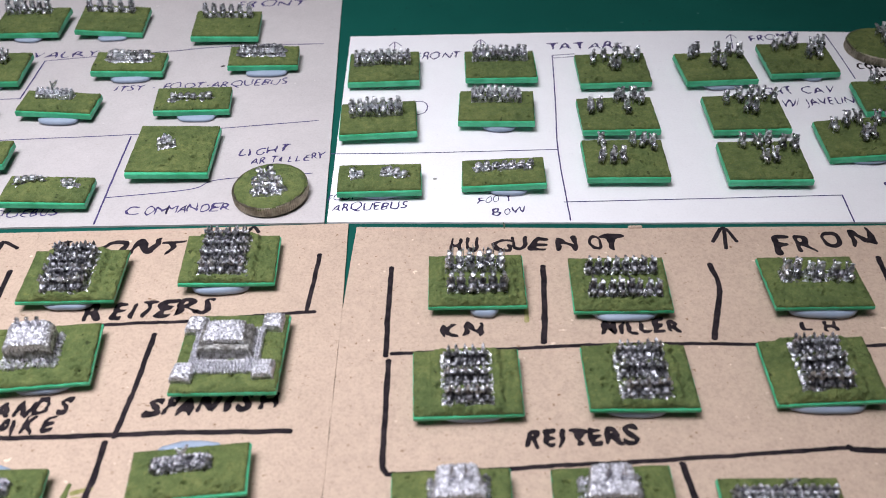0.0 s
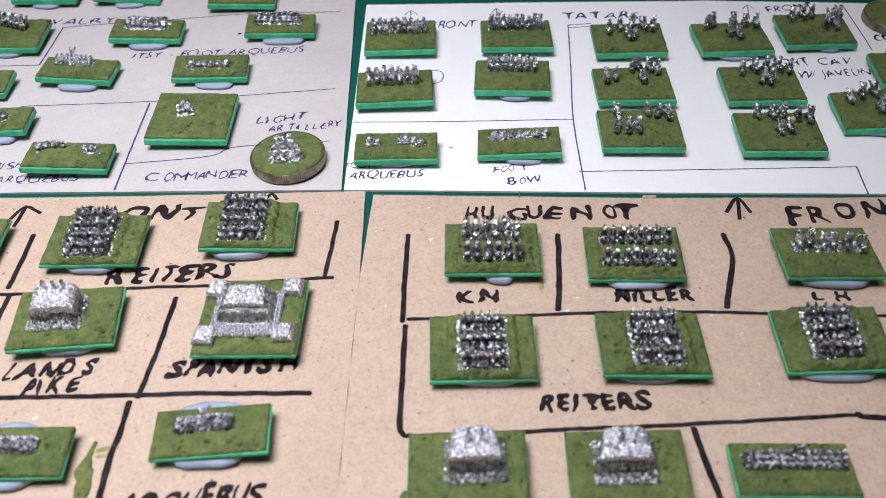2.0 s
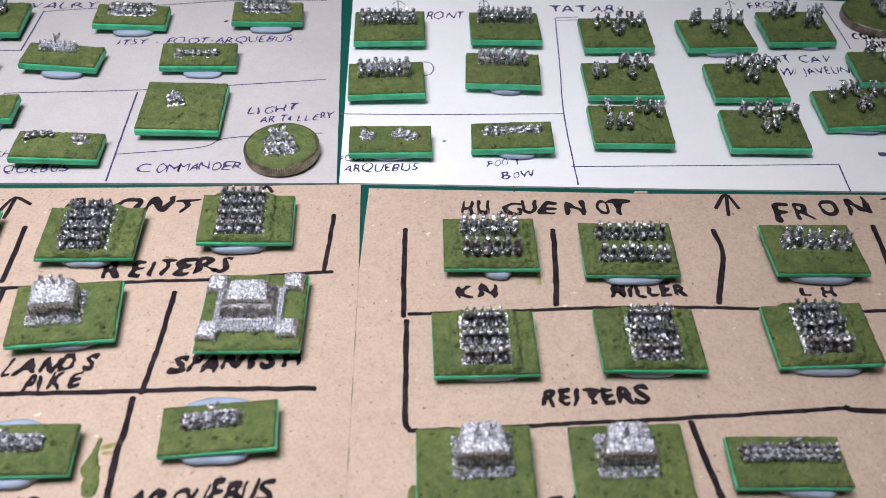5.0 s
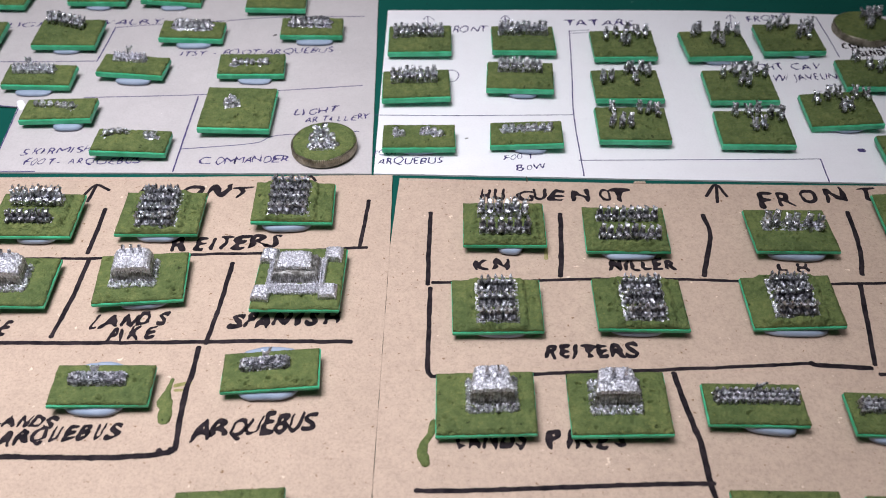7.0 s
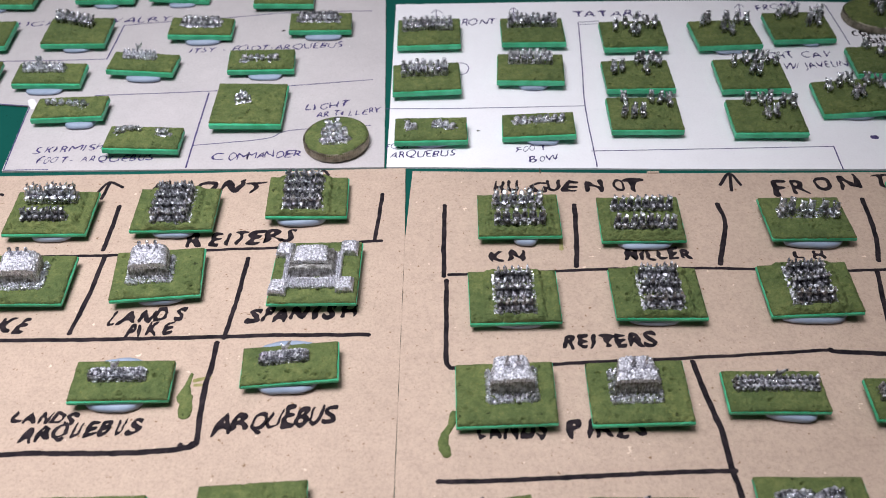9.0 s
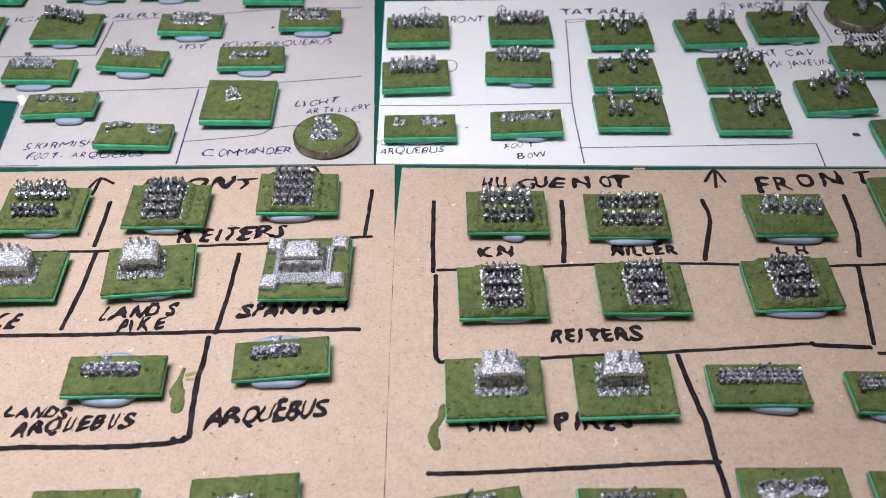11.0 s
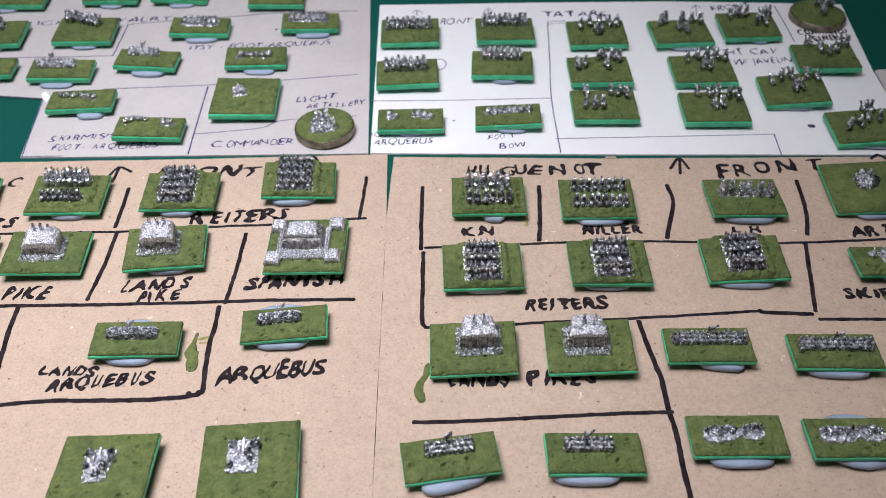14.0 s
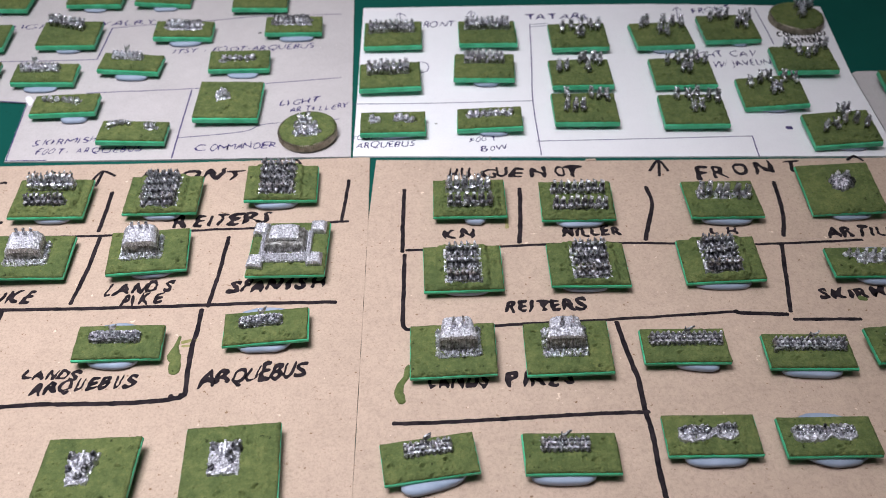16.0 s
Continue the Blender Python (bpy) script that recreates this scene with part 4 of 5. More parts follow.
def grooved_body(wide, deep, high, rng, step=0.6, foot=1.0, narrow=0.0):
    """The upright ribbed sides of a close body of pikemen."""
    bm = bmesh.new()
    ring = []
    for (ax, ay), (bx, by) in (((-1, -1), (1, -1)), ((1, -1), (1, 1)), ((1, 1), (-1, 1)), ((-1, 1), (-1, -1))):
        a, b = Vector((ax * wide / 2, ay * deep / 2)), Vector((bx * wide / 2, by * deep / 2))
        n = int((b - a).length / step)
        inward = -Vector((b.y - a.y, a.x - b.x)).normalized()
        for i in range(n):
            cut = rng.uniform(0.18, 0.34)
            for t, depth in ((0.05, cut), (0.25, 0.04), (0.5, rng.uniform(-0.06, 0.06)), (0.75, 0.04), (0.95, cut)):
                ring.append(a.lerp(b, (i + t) / n) + inward * depth)
    levels = []
    for k in range(4):
        z = -0.3 + (high + 0.3) * k / 3
        grow = foot + (1 - foot) * k / 3
        levels.append([bm.verts.new((q.x * grow, q.y * grow, z + (rng.uniform(-0.15, 0.1) if k == 3 else 0))) for q in ring])
    for one, two in zip(levels, levels[1:]):
        for i in range(len(ring)):
            k = (i + 1) % len(ring)
            bm.faces.new((one[i], one[k], two[k], two[i]))
    bm.faces.new(levels[-1])
    for q in bm.verts:
        q.co.x *= 1 - narrow * (q.co.y / deep + 0.5)
    return bm


def crumpled_top(wide, deep, high, rng, rise=0.0, step=0.22, narrow=0.10, drop=0.7):
    """The bright uneven top of many close points, rough like crumpled foil."""
    bm = bmesh.new()
    nx, ny = int(wide / step), int(deep / step)
    rows = []
    for j in range(ny + 1):
        line = []
        for i in range(nx + 1):
            x, y = wide * (i / nx - 0.5), deep * (j / ny - 0.5)
            lip = i in (0, nx) or j in (0, ny)
            z = high + rng.uniform(-0.15, 0.15) - ((0.55 if drop < 1 else 1.3) if lip else 0.0) - drop * (max(0.0, abs(2 * x / wide) - 0.55) / 0.45) ** 2 - 0.3 * (max(0.0, abs(2 * y / deep) - 0.6) / 0.4) ** 2
            x *= 1 - narrow * (y / deep + 0.5)
            line.append(bm.verts.new((x + rng.uniform(-0.1, 0.1), y + rng.uniform(-0.1, 0.1), z + rise * (y / deep + 0.5))))
        rows.append(line)
    for j in range(ny):
        for i in range(nx):
            bm.faces.new((rows[j][i], rows[j][i + 1], rows[j + 1][i + 1], rows[j + 1][i]))
    return bm


def skirt(wide, deep, rng, inner=0.0, step=0.72, z=0.3):
    """Rings of small figures round a block, from the outer edge inwards."""
    bm = bmesh.new()
    block(bm, (0, 0, 0.1), (wide - 0.2, deep - 0.2, 0.7), (0, 0, 0), 0.98)
    back = 0.0
    while back <= inner:
        w, d = wide - 2 * back, deep - 2 * back
        n, m = int(w / step), int(d / step)
        ring = [(-w / 2 + w * (i + 0.5) / n, e * d / 2) for i in range(n) for e in (-1, 1)]
        ring += [(e * w / 2, -d / 2 + d * (i + 0.5) / m) for i in range(m) for e in (-1, 1)]
        for i, (x, y) in enumerate(ring):
            x, y = x + rng.uniform(-0.12, 0.12), y + rng.uniform(-0.12, 0.12)
            blob(bm, (x, y, z + 0.3), (0.62 * step, 0.44, 0.6 + rng.uniform(-0.1, 0.15)), (rng.uniform(-12, 12), 0, 0), 1, 0.12, i)
            blob(bm, (x + rng.uniform(-0.1, 0.1), y, z + 0.85), (0.36 * step, 0.27, 0.29), (0, 0, 0), 1)
        back += 0.7
    return bm


def blade(bm, u, v, low, high, lean):
    """A tall flat pointed colour that stands out of a block."""
    block(bm, (u, v, (low + high) / 2), (1.25, 0.42, high - low), (-6, lean * 6, lean * 14), 0.22)
    block(bm, (u + lean * 0.35, v, low + 0.38 * (high - low)), (0.7, 0.36, 0.45 * (high - low)), (0, lean * 16, lean * 20), 0.3)


def pikes(s, u, v, hump=False):
    """A tall block of pikemen with furled colours; hump: broader, with rounded shoulders and low colours."""
    ob, top, rng = s
    here = top @ place(u, v, -0.2, rng.uniform(-2, 2))
    wide, deep, high, narrow, drop = (8.7, 6.0, 5.05, 0.06, 1.3) if hump else (8.9, 5.7, 5.65, 0.26, 0.7)
    part("outer_rank", skirt(9.9, 7.9, rng, 2.1 if hump else 1.4, 0.88), METAL, ob, "ring of cast figures", False, here @ place(0, 0.1, 0))
    # one casting in two tones: shade painted on the sides, light on top
    part("pike_block", grooved_body(wide, deep, high - 0.5 - 0.5 * drop, rng, narrow=narrow), GREY_SHADED, ob, "solid cast block of pikemen", at=here @ place(0, 0.75, 0))
    mass = part("pike_mass", crumpled_top(wide + 0.05, deep + 0.05, high, rng, 0.6, narrow=narrow, drop=drop), PALE_LIT, ob, "pike points painted bright as lit from above", False, here @ place(0, 0.75, 0))
    for x in (-1.6, 0.2, 2.0) if hump else (-0.9, 1.5):
        bm = bmesh.new()
        if hump:
            block(bm, (0, 0, 5.9), (0.75, 0.5, 2.6), (rng.uniform(-8, 8), rng.uniform(-8, 8), 0), 0.7)
            blob(bm, (0, 0, 7.3), (0.42, 0.38, 0.5), (rng.uniform(-20, 20), rng.uniform(-20, 20), 0), 2, 0.2, x)
        else:
            blade(bm, 0, 0, 5.2, 9.3, rng.choice((-1, 1)))
        part("banner", bm, HORSE, mass, "", False, place(x, 1.45 if hump else -0.05, 0, rng.uniform(-15, 15)))


def square_formation(s):
    """A large pike block with four small blocks at its corners."""
    ob, top, rng = s
    part("outer_rank", skirt(12.8, 10.8, rng, 2.6, 0.60, 0.1), PALE_LIT, ob, "rings of cast figures", False, top @ place(-0.6, -0.4, 0.15))
    # sides darker and top brighter, with the overhead light put into colour
    part("sloping_side", grooved_body(9.4, 6.4, 3.3, rng, 0.4, 1.24), GREY_SHADED, ob, "sloping cast ranks", at=top @ place(-0.7, 1.0, -0.2))
    part("pike_block", grooved_body(8.4, 5.3, 4.2, rng, 0.4, 1.10, 0.14), GREY_SHADED, ob, "solid cast block of pikemen", at=top @ place(-0.8, 1.5, -0.2))
    part("pike_mass", crumpled_top(8.4, 5.3, 4.6, rng, 0.3, narrow=0.14), PALE_LIT, ob, "pike points painted bright as lit from above", False, top @ place(-0.8, 1.5, -0.2))
    for x, y in ((-7.5, 6.0), (7.3, 6.6), (-7.7, -6.2), (7.1, -5.6)):
        here = top @ place(x, y, -0.1, rng.uniform(-6, 6))
        corner = part("corner_block", grooved_body(4.0, 3.9, 1.5, rng, 0.45), PALE_LIT, ob, at=here)
        part("corner_top", crumpled_top(4.1, 4.0, 2.1, rng), PALE_LIT, corner, "", False)


def gun(s, u, v, wide, deep, taper):
    """A cast slab, narrower towards the near side by taper, with a small gun and its dark crew."""
    ob, top, rng = s
    slab_bm = lumpy_strip(wide, deep, 0.55, rng.uniform(0, 50), 0.3)
    for q in slab_bm.verts:
        q.co.x *= 1 - taper * (0.5 - q.co.y / deep)
        q.co.z += 0.25 * noise.noise(q.co * 2.3) if q.co.z > 0 else 0
    part("cast_strip", slab_bm, PALE_LIT, ob, "", False, top @ place(u, v, 0.42))
    bm = bmesh.new()
    block(bm, (0, 1.3, 1.05), (0.5, 4.0, 0.45), (2, 0, 0), 0.8)
    for x in (-0.7, 0.7):
        bmesh.ops.create_cone(bm, cap_ends=True, segments=14, radius1=0.85, radius2=0.85, depth=0.3, matrix=pose(x, 0.4, 0.95, 0, 90, 0))
    block(bm, (0, -1.6, 0.7), (0.6, 2.6, 0.45), (-14, 0, 0))
    part("gun", bm, PALE_LIT, ob, "", False, top @ place(u, v + 0.9, 0.2))
    spots = ((-0.32, 0.34), (0.30, 0.34), (0.38, 0.16), (-0.30, -0.04), (0.22, -0.04), (0.06, -0.26)) if taper else ((-0.34, 0.32), (0.30, 0.32), (0.40, 0.24), (0.16, 0.06), (0.24, -0.08), (-0.34, -0.26))
    for i, (x, y) in enumerate(spots):
        bm = bmesh.new()
        blob(bm, (0, 0, 0.5), (0.62, 0.55, 0.7), (rng.uniform(-30, 30), rng.uniform(-30, 30), 0), 2, 0.4, i)
        blob(bm, (0.1, 0.1, 1.2), (0.36, 0.36, 0.36), (0, 0, 0), 2, 0.25, i + 7)
        blob(bm, (0.4, 0.3, 0.8), (0.25, 0.55, 0.22), (rng.uniform(-20, 20), 0, 0), 1, 0.08, i + 9)
        part("crewman", bm, DARK_SHADED, ob, "", False, top @ place(u + x * wide, v + y * deep, 0.3, rng.uniform(0, 90), rng.uniform(1.1, 1.4)))


def coin_stand(name, label, group, x, y, turn, tilt, roll, grow=1.0):
    """Figures on a thick milled coin covered with filler."""
    ob = tagged(new(name), label, "miniature stand", group)
    ob.matrix_basis = pose(x * MM, y * MM, 9 * math.sin(radians(max(abs(tilt), abs(roll)))) * MM, tilt, roll, turn) @ Matrix.Diagonal((grow, grow, 1, 1))
    bm = bmesh.new()
    n = 200
    rims = []
    for r, z in ((8.7, 0.0), (9.0, 0.25), (9.0, 2.35), (8.75, 2.6)):
        mill = 0.16 if 0 < z < 2.5 else 0.0
        rims.append([bm.verts.new(((r - mill * (i % 2)) * math.cos(i * 2 * math.pi / n), (r - mill * (i % 2)) * math.sin(i * 2 * math.pi / n), z)) for i in range(n)])
    for one, two in zip(rims, rims[1:]):
        for i in range(n):
            k = (i + 1) % n
            bm.faces.new((one[i], one[k], two[k], two[i]))
    bm.faces.new(rims[-1])
    bm.faces.new(rims[0][::-1])
    part("coin", bm, COIN, ob, "worn milled coin", smooth=False)
    bm = bmesh.new()
    rings, segs, prev = 40, 120, None
    centre = bm.verts.new((0, 0, 3.1))
    for k in range(1, rings + 1):
        r = 8.9 * k / rings
        ring = []
        for i in range(segs):
            p = Vector((r * math.cos(i * 2 * math.pi / segs), r * math.sin(i * 2 * math.pi / segs), 0))
            z = 3.1 + 0.30 * noise.noise(p * 0.3 + Vector((x, 0, 0))) + 0.16 * noise.noise(p * 1.1) - 0.9 * max(0.0, noise.noise(p * 0.9 + Vector((0, x, 3))) - 0.3)
            z -= 0.8 * max(0.0, (r - 7.4) / 1.5) ** 2
            out = 1 + 0.02 * noise.noise(p * 0.5 + Vector((y, 0, 0))) * (k / rings)
            ring.append(bm.verts.new((p.x * out, p.y * out, z)))
        for i in range(segs):
            j = (i + 1) % segs
            bm.faces.new((centre, ring[i], ring[j]) if prev is None else (prev[i], ring[i], ring[j], prev[j]))
        prev = ring
    low = [bm.verts.new((v.co.x * 0.985, v.co.y * 0.985, 1.9 + 0.35 * noise.noise(v.co * 0.4))) for v in prev]
    for i in range(segs):
        j = (i + 1) % segs
        bm.faces.new((prev[i], low[i], low[j], prev[j]))
    part("turf", bm, TURF, ob, "pitted olive green painted filler")
    return ob, pose(0, 0, 3.0 * MM), random.Random(x)


s = stand("cavalry_stand", "green base with silver metal horsemen on grey card", "stands on the grey cards", -132.2, 90.8, -0.6, 3.0, 0.0, 15, (-4.0, -4.9, 9, 7), thick=True)
mounted(s, row(6, -6.4, 5.8, 3.4))
s = stand("cavalry_stand", "green base with silver metal horsemen on grey card", "stands on the grey cards", -99.2, 93.9, 1.0, 3.3, -0.1, 15, (0, -4.8, 9, 7), thick=True)
mounted(s, row(6, -7.5, 4.5, 4.0))
s = stand("cavalry_stand", "green base with silver metal horsemen on grey card", "stands on the grey cards", -74.3, 94.8, 2.4, 4.0, 4.6, 15, (0.5, -5.2, 9, 7), thick=True)
mounted(s, row(5, -7.5, 5.0, 3.8))
s = stand("cavalry_stand", "green base with silver metal horsemen on grey card", "stands on the grey cards", -38.5, 90.8, 2.9, 2.9, 2.0, 15, thick=True)
mounted(s, row(6, -6.6, 6.6, 3.8))
s = stand("cavalry_stand", "green base with silver metal horsemen on grey card", "stands on the grey cards", -132.1, 63.2, 3.7, 1.4, -0.0, 15, (0, -5.0, 8, 7), thick=True)
mounted(s, row(5, -6.5, 3.0, 2.0))
s = stand("cavalry_stand", "green base with silver metal horsemen on grey card", "stands on the grey cards", -101.3, 65.3, 1.4, 2.5, 0.3, 15, (0.6, -4.6, 9, 7), thick=True)
mounted(s, row(7, -6.8, 4.4, 3.6, 2.0), strip=False)
s = stand("musketeer_stand", "narrow green base with two silver foot rows on grey card", "stands on the grey cards", -62.3, 67.9, 2.1, 2.6, 2.1, 10, (0.6, -4.0, 11.5, 5), thick=True)
two_rows(s, 0.0, 0.6, 10.0, 7)
s = stand("musketeer_stand", "narrow green base with two silver foot rows on grey card", "stands on the grey cards", -24.3, 70.8, 2.9, 3.9, 1.3, 10, (0.6, -4.0, 11.5, 5), thick=True)
two_rows(s, -0.6, 0.6, 10.6, 7)
s = stand("musketeer_stand", "narrow green base with a dense silver musketeer line on grey card", "stands on the grey cards", -127.8, 41.5, 3.1, 1.3, -0.0, 10, (0, -3.6, 10, 5), thick=True)
shot(s, -2.0, 0.8, 10.0, 0, shade=HORSE)
s = stand("musketeer_stand", "narrow green base with a dense silver musketeer line on grey card", "stands on the grey cards", -102.1, 40.3, 1.2, 5.2, 1.0, 10, (-0.6, -4.1, 10.6, 5), thick=True)
shot(s, -1.4, 1.2, 12.6, 0, flag=-1.2, square=True, shade=METAL)
s = stand("musketeer_stand", "narrow green base with a dense silver musketeer line on grey card", "stands on the grey cards", -75.7, 46.6, -3.0, 0.7, 1.6, 10, (1, -4.0, 10.4, 5), thick=True)
shot(s, -1.4, 1.9, 10.2, 0, flag=-0.4, shade=METAL)
s = stand("skirmisher_stand", "narrow green base with low silver foot figures on grey card", "stands on the grey cards", -40.0, 47.8, 3.0, 5.8, 0.9, 10, (1, -4.0, 10.4, 5), thick=True)
foot(s, row(6, -4.6, 4.4, -0.8))
s = stand("skirmisher_stand", "narrow green base with low silver foot figures on grey card", "stands on the grey cards", -90.5, 22.8, 2.0, 0.7, -1.2, 10, (3.2, -3.9, 8.0, 5), thick=True)
foot(s, row(6, -6.0, 4.2, 0.2, 0.6))
s = stand("skirmisher_stand", "narrow green base with low silver foot figures on grey card", "stands on the grey cards", -66.0, 8.2, 0.6, 0.4, 2.1, 10, (1.5, 0.2, 11, 7), thick=True)
foot(s, [(-6.8, 1.2), (-5.2, 2.0), (-3.4, 2.2), (-1.8, 2.4), (4.0, 1.0), (5.6, 1.2)])
s = stand("commander_stand", "square green base with one small silver figure clump on grey card", "stands on the grey cards", -40.0, 24.6, 1.1, 0.3, 1.5, 20, thick=True)
cluster(s, -1.7, 0.6, 4.9, 8, dome=1.1)
s = stand("cavalry_stand", "green base with silver metal horsemen on white card", "stands on the white cards", 10.7, 64.1, 0.5, 2.4, -1.4, 15, thick=True)
mounted(s, row(9, -7.6, 6.6, 1.2), lift=0.3)
s = stand("cavalry_stand", "green base with silver metal horsemen on white card", "stands on the white cards", 43.5, 65.2, 0.1, 0.1, -0.5, 15, thick=True)
mounted(s, row(9, -7.0, 7.0, 2.0), lift=0.3)
s = stand("cavalry_stand", "green base with silver metal horsemen on white card", "stands on the white cards", 10.3, 38.0, 2.2, -1.1, -1.6, 15, thick=True)
mounted(s, row(7, -6.6, 5.4, 1.0), size=1.42, lift=0.3)
s = stand("cavalry_stand", "green base with silver metal horsemen on white card", "stands on the white cards", 41.3, 43.3, -3.2, -0.6, -1.5, 15, (1, -4.4, 9, 7), thick=True)
mounted(s, row(7, -5.8, 5.8, 2.0), lift=0.3)
s = stand("skirmisher_stand", "narrow green base with low silver foot figures on white card", "stands on the white cards", 11.8, 11.9, 0.4, 3.3, -0.8, 10, thick=True)
foot(s, [(-6.0, 0.8), (-4.4, -0.4), (1.2, 0.8), (2.6, 1.2), (4.2, 0.4), (5.8, -0.4)], strips=[(-5.2, 0.0, 3.4), (2.0, 0.7, 4.0), (5.2, -0.2, 2.4)])
s = stand("skirmisher_stand", "narrow green base with low silver foot figures on white card", "stands on the white cards", 41.4, 14.0, -1.1, 3.0, -3.7, 10, (1, -3.0, 9, 5), thick=True)
foot(s, row(7, -6.0, 6.6, 0.9), strips=[(-4.4, 0.5, 4.6), (1.6, 0.8, 6.4), (6.0, 0.4, 2.6)])
s = stand("cavalry_stand", "green base with silver metal horsemen on white card", "stands on the white cards", 75.1, 62.6, 0.3, 2.4, -1.1, 15, thick=True)
mounted(s, [(-5.4, 2), (-2.3, 3.5), (1.3, 5), (4.3, 3.2), (7, 3.2), (-.6, -1.3), (1.1, -1.3)], strip=False)
s = stand("cavalry_stand", "green base with silver metal horsemen on white card", "stands on the white cards", 72.8, 39.2, 0.0, 0.8, -0.9, 15, thick=True)
mounted(s, [(-7.1, .5), (-4.6, 1), (.3, 5), (1.8, 5.6), (2.1, -.2), (4.9, 5.3), (6.8, 4.3)], strip=False)
s = stand("cavalry_stand", "green base with silver metal horsemen on white card", "stands on the white cards", 71.6, 19.1, -0.7, 2.4, -0.6, 15, thick=True)
mounted(s, [(-5.5, 4.8), (-6.1, -1.6), (-3.5, -1.6), (-1.1, -1.6), (2.3, 5), (4.8, 4.4), (6.8, 3.6)], strip=False)
s = stand("cavalry_stand", "green base with silver metal horsemen on white card", "stands on the white cards", 104.3, 63.3, 3.4, 1.0, -0.1, 15, (1, -4.3, 12, 7), thick=True)
mounted(s, [(-6.2, 4.2), (-4.5, 5.5), (-.9, 0), (1.9, 6), (1.2, -1.5), (4.9, 5), (7.6, 4.4)], strip=False)
s = stand("cavalry_stand", "green base with silver metal horsemen on white card", "stands on the white cards", 129.0, 67.6, 3.0, 4.7, 0.4, 15, (2.5, -4.3, 6, 7), thick=True)
mounted(s, [(-6.2, 4), (-2.8, 4.6), (0, 5.2), (2.2, -.5), (5.0, 3.3), (5.3, -.5), (7.8, 5)], strip=False)
s = stand("cavalry_stand", "green base with silver metal horsemen on white card", "stands on the white cards", 106.5, 39.4, 0.5, 3.6, -0.9, 15, thick=True)
mounted(s, [(-4.6, 3.6), (-1.2, 4.5), (2, 5), (5, 5), (7.9, 4), (-.2, -.2), (1.9, -.8)], strip=False)
s = stand("cavalry_stand", "green base with silver metal horsemen on white card", "stands on the white cards", 105.3, 17.9, -0.8, 3.0, -0.9, 15, thick=True)
mounted(s, [(-4.6, 5), (-1, 4.8), (1.7, 5.3), (5, 4.2), (7.7, 3.7), (-.6, -1.2), (2.1, -.7)], strip=False)
s = stand("cavalry_stand", "green base with silver metal horsemen on white card", "stands on the white cards", 132.7, 27.7, -0.4, 4.4, -4.6, 15, (0, -4.1, 11, 7), thick=True)
mounted(s, [(-6.6, 2.8), (-3, 4.4), (-.2, 5), (4.7, 4.6), (7.5, 3.3), (-.4, -1.5), (1.6, -1)], strip=False)
s = stand("cavalry_stand", "green base with silver metal horsemen on white card", "stands on the white cards", 149.2, 47.1, -2.6, 0.6, -2.6, 15, thick=True)
mounted(s, [(-4.5, 6.0), (-1.8, 1.5), (.8, 0), (3.7, 1.5), (5.6, 6.0), (7.9, 5.6)], strip=False)
s = stand("cavalry_stand", "green base with silver metal horsemen on white card", "stands on the white cards", 148.3, 7.7, 0.7, 4.4, -4.1, 15, (1.5, -4.0, 10, 7), thick=True)
mounted(s, [(-5.6, -.8), (-2.2, -.2), (.9, 1.9), (4.3, 1.4), (6.9, -.2), (1.2, 6.0), (3.0, 6.3)], strip=False)
s = stand("skirmisher_stand", "green base with low silver foot figures on grey card", "stands on the grey cards", 180.9, 31.2, -3.5, 1.2, -0.0, 15, thick=True)
foot(s, row(5, -4, 5, 0.5))
s = stand("cavalry_stand", "green base with silver metal horsemen on brown card", "stands on the brown cards", 33.6, -23.5, -0.1, 0.8, -0.9, 15, (1.5, -4.6, 6, 7), mound=(0, -0.4, 13, 10))
mounted(s, row(6, -5.6, 5.0, 2.6), lance=True, size=1.4, lift=0.4); mounted(s, row(6, -5.2, 5.4, -3.4), dark=True, lift=0.4)
s = stand("cavalry_stand", "green base with silver metal horsemen on brown card", "stands on the brown cards", 63.1, -24.9, -1.2, 3.1, -1.6, 15, (0.6, -5.0, 13.4, 6.4), mound=(0.4, -0.3, 15, 9))
mounted(s, row(8, -6.2, 7.0, 2.8), dark=True, size=1.16, lift=0.4); mounted(s, row(8, -6.0, 7.2, -3.4), dark=True, size=1.16, lift=0.4)
s = stand("cavalry_stand", "green base with silver metal horsemen on brown card", "stands on the brown cards", 103.5, -24.6, 0.1, -0.3, -0.3, 15, (0.2, -4.9, 14, 6.4))
mounted(s, [(-6, 1.0), (-3.7, 1.2), (-1.2, 0.8), (1.0, 0.8), (3.9, 0.4), (6.6, 0.2)])
s = stand("artillery_stand", "square green base with one domed silver casting on brown card", "stands on the brown cards", 137.9, -20.5, -2.3, 3.0, -5.2, 20, (1, -6.4, 12, 8))
ribbed_mound(s, 0.6, 1.4, 7.4)
s = stand("cavalry_stand", "green base with close silver ranks of horsemen on brown card", "stands on the brown cards", 30.9, -50.7, 1.0, 3.0, -0.6, 15, (0.5, -4.0, 12, 6.4), mound=(0, 0, 9.6, 11.6))
ranks(s, 0.0, 8.2, (4.2, 0.0, -4.2), 5)
s = stand("cavalry_stand", "green base with close silver ranks of horsemen on brown card", "stands on the brown cards", 62.8, -49.6, 0.1, 1.0, 0.1, 15, (-1, -4.2, 12, 6.4), mound=(0.5, 0, 9.8, 11.6))
ranks(s, 0.5, 8.4, (4.2, 0.0, -4.2), 5)
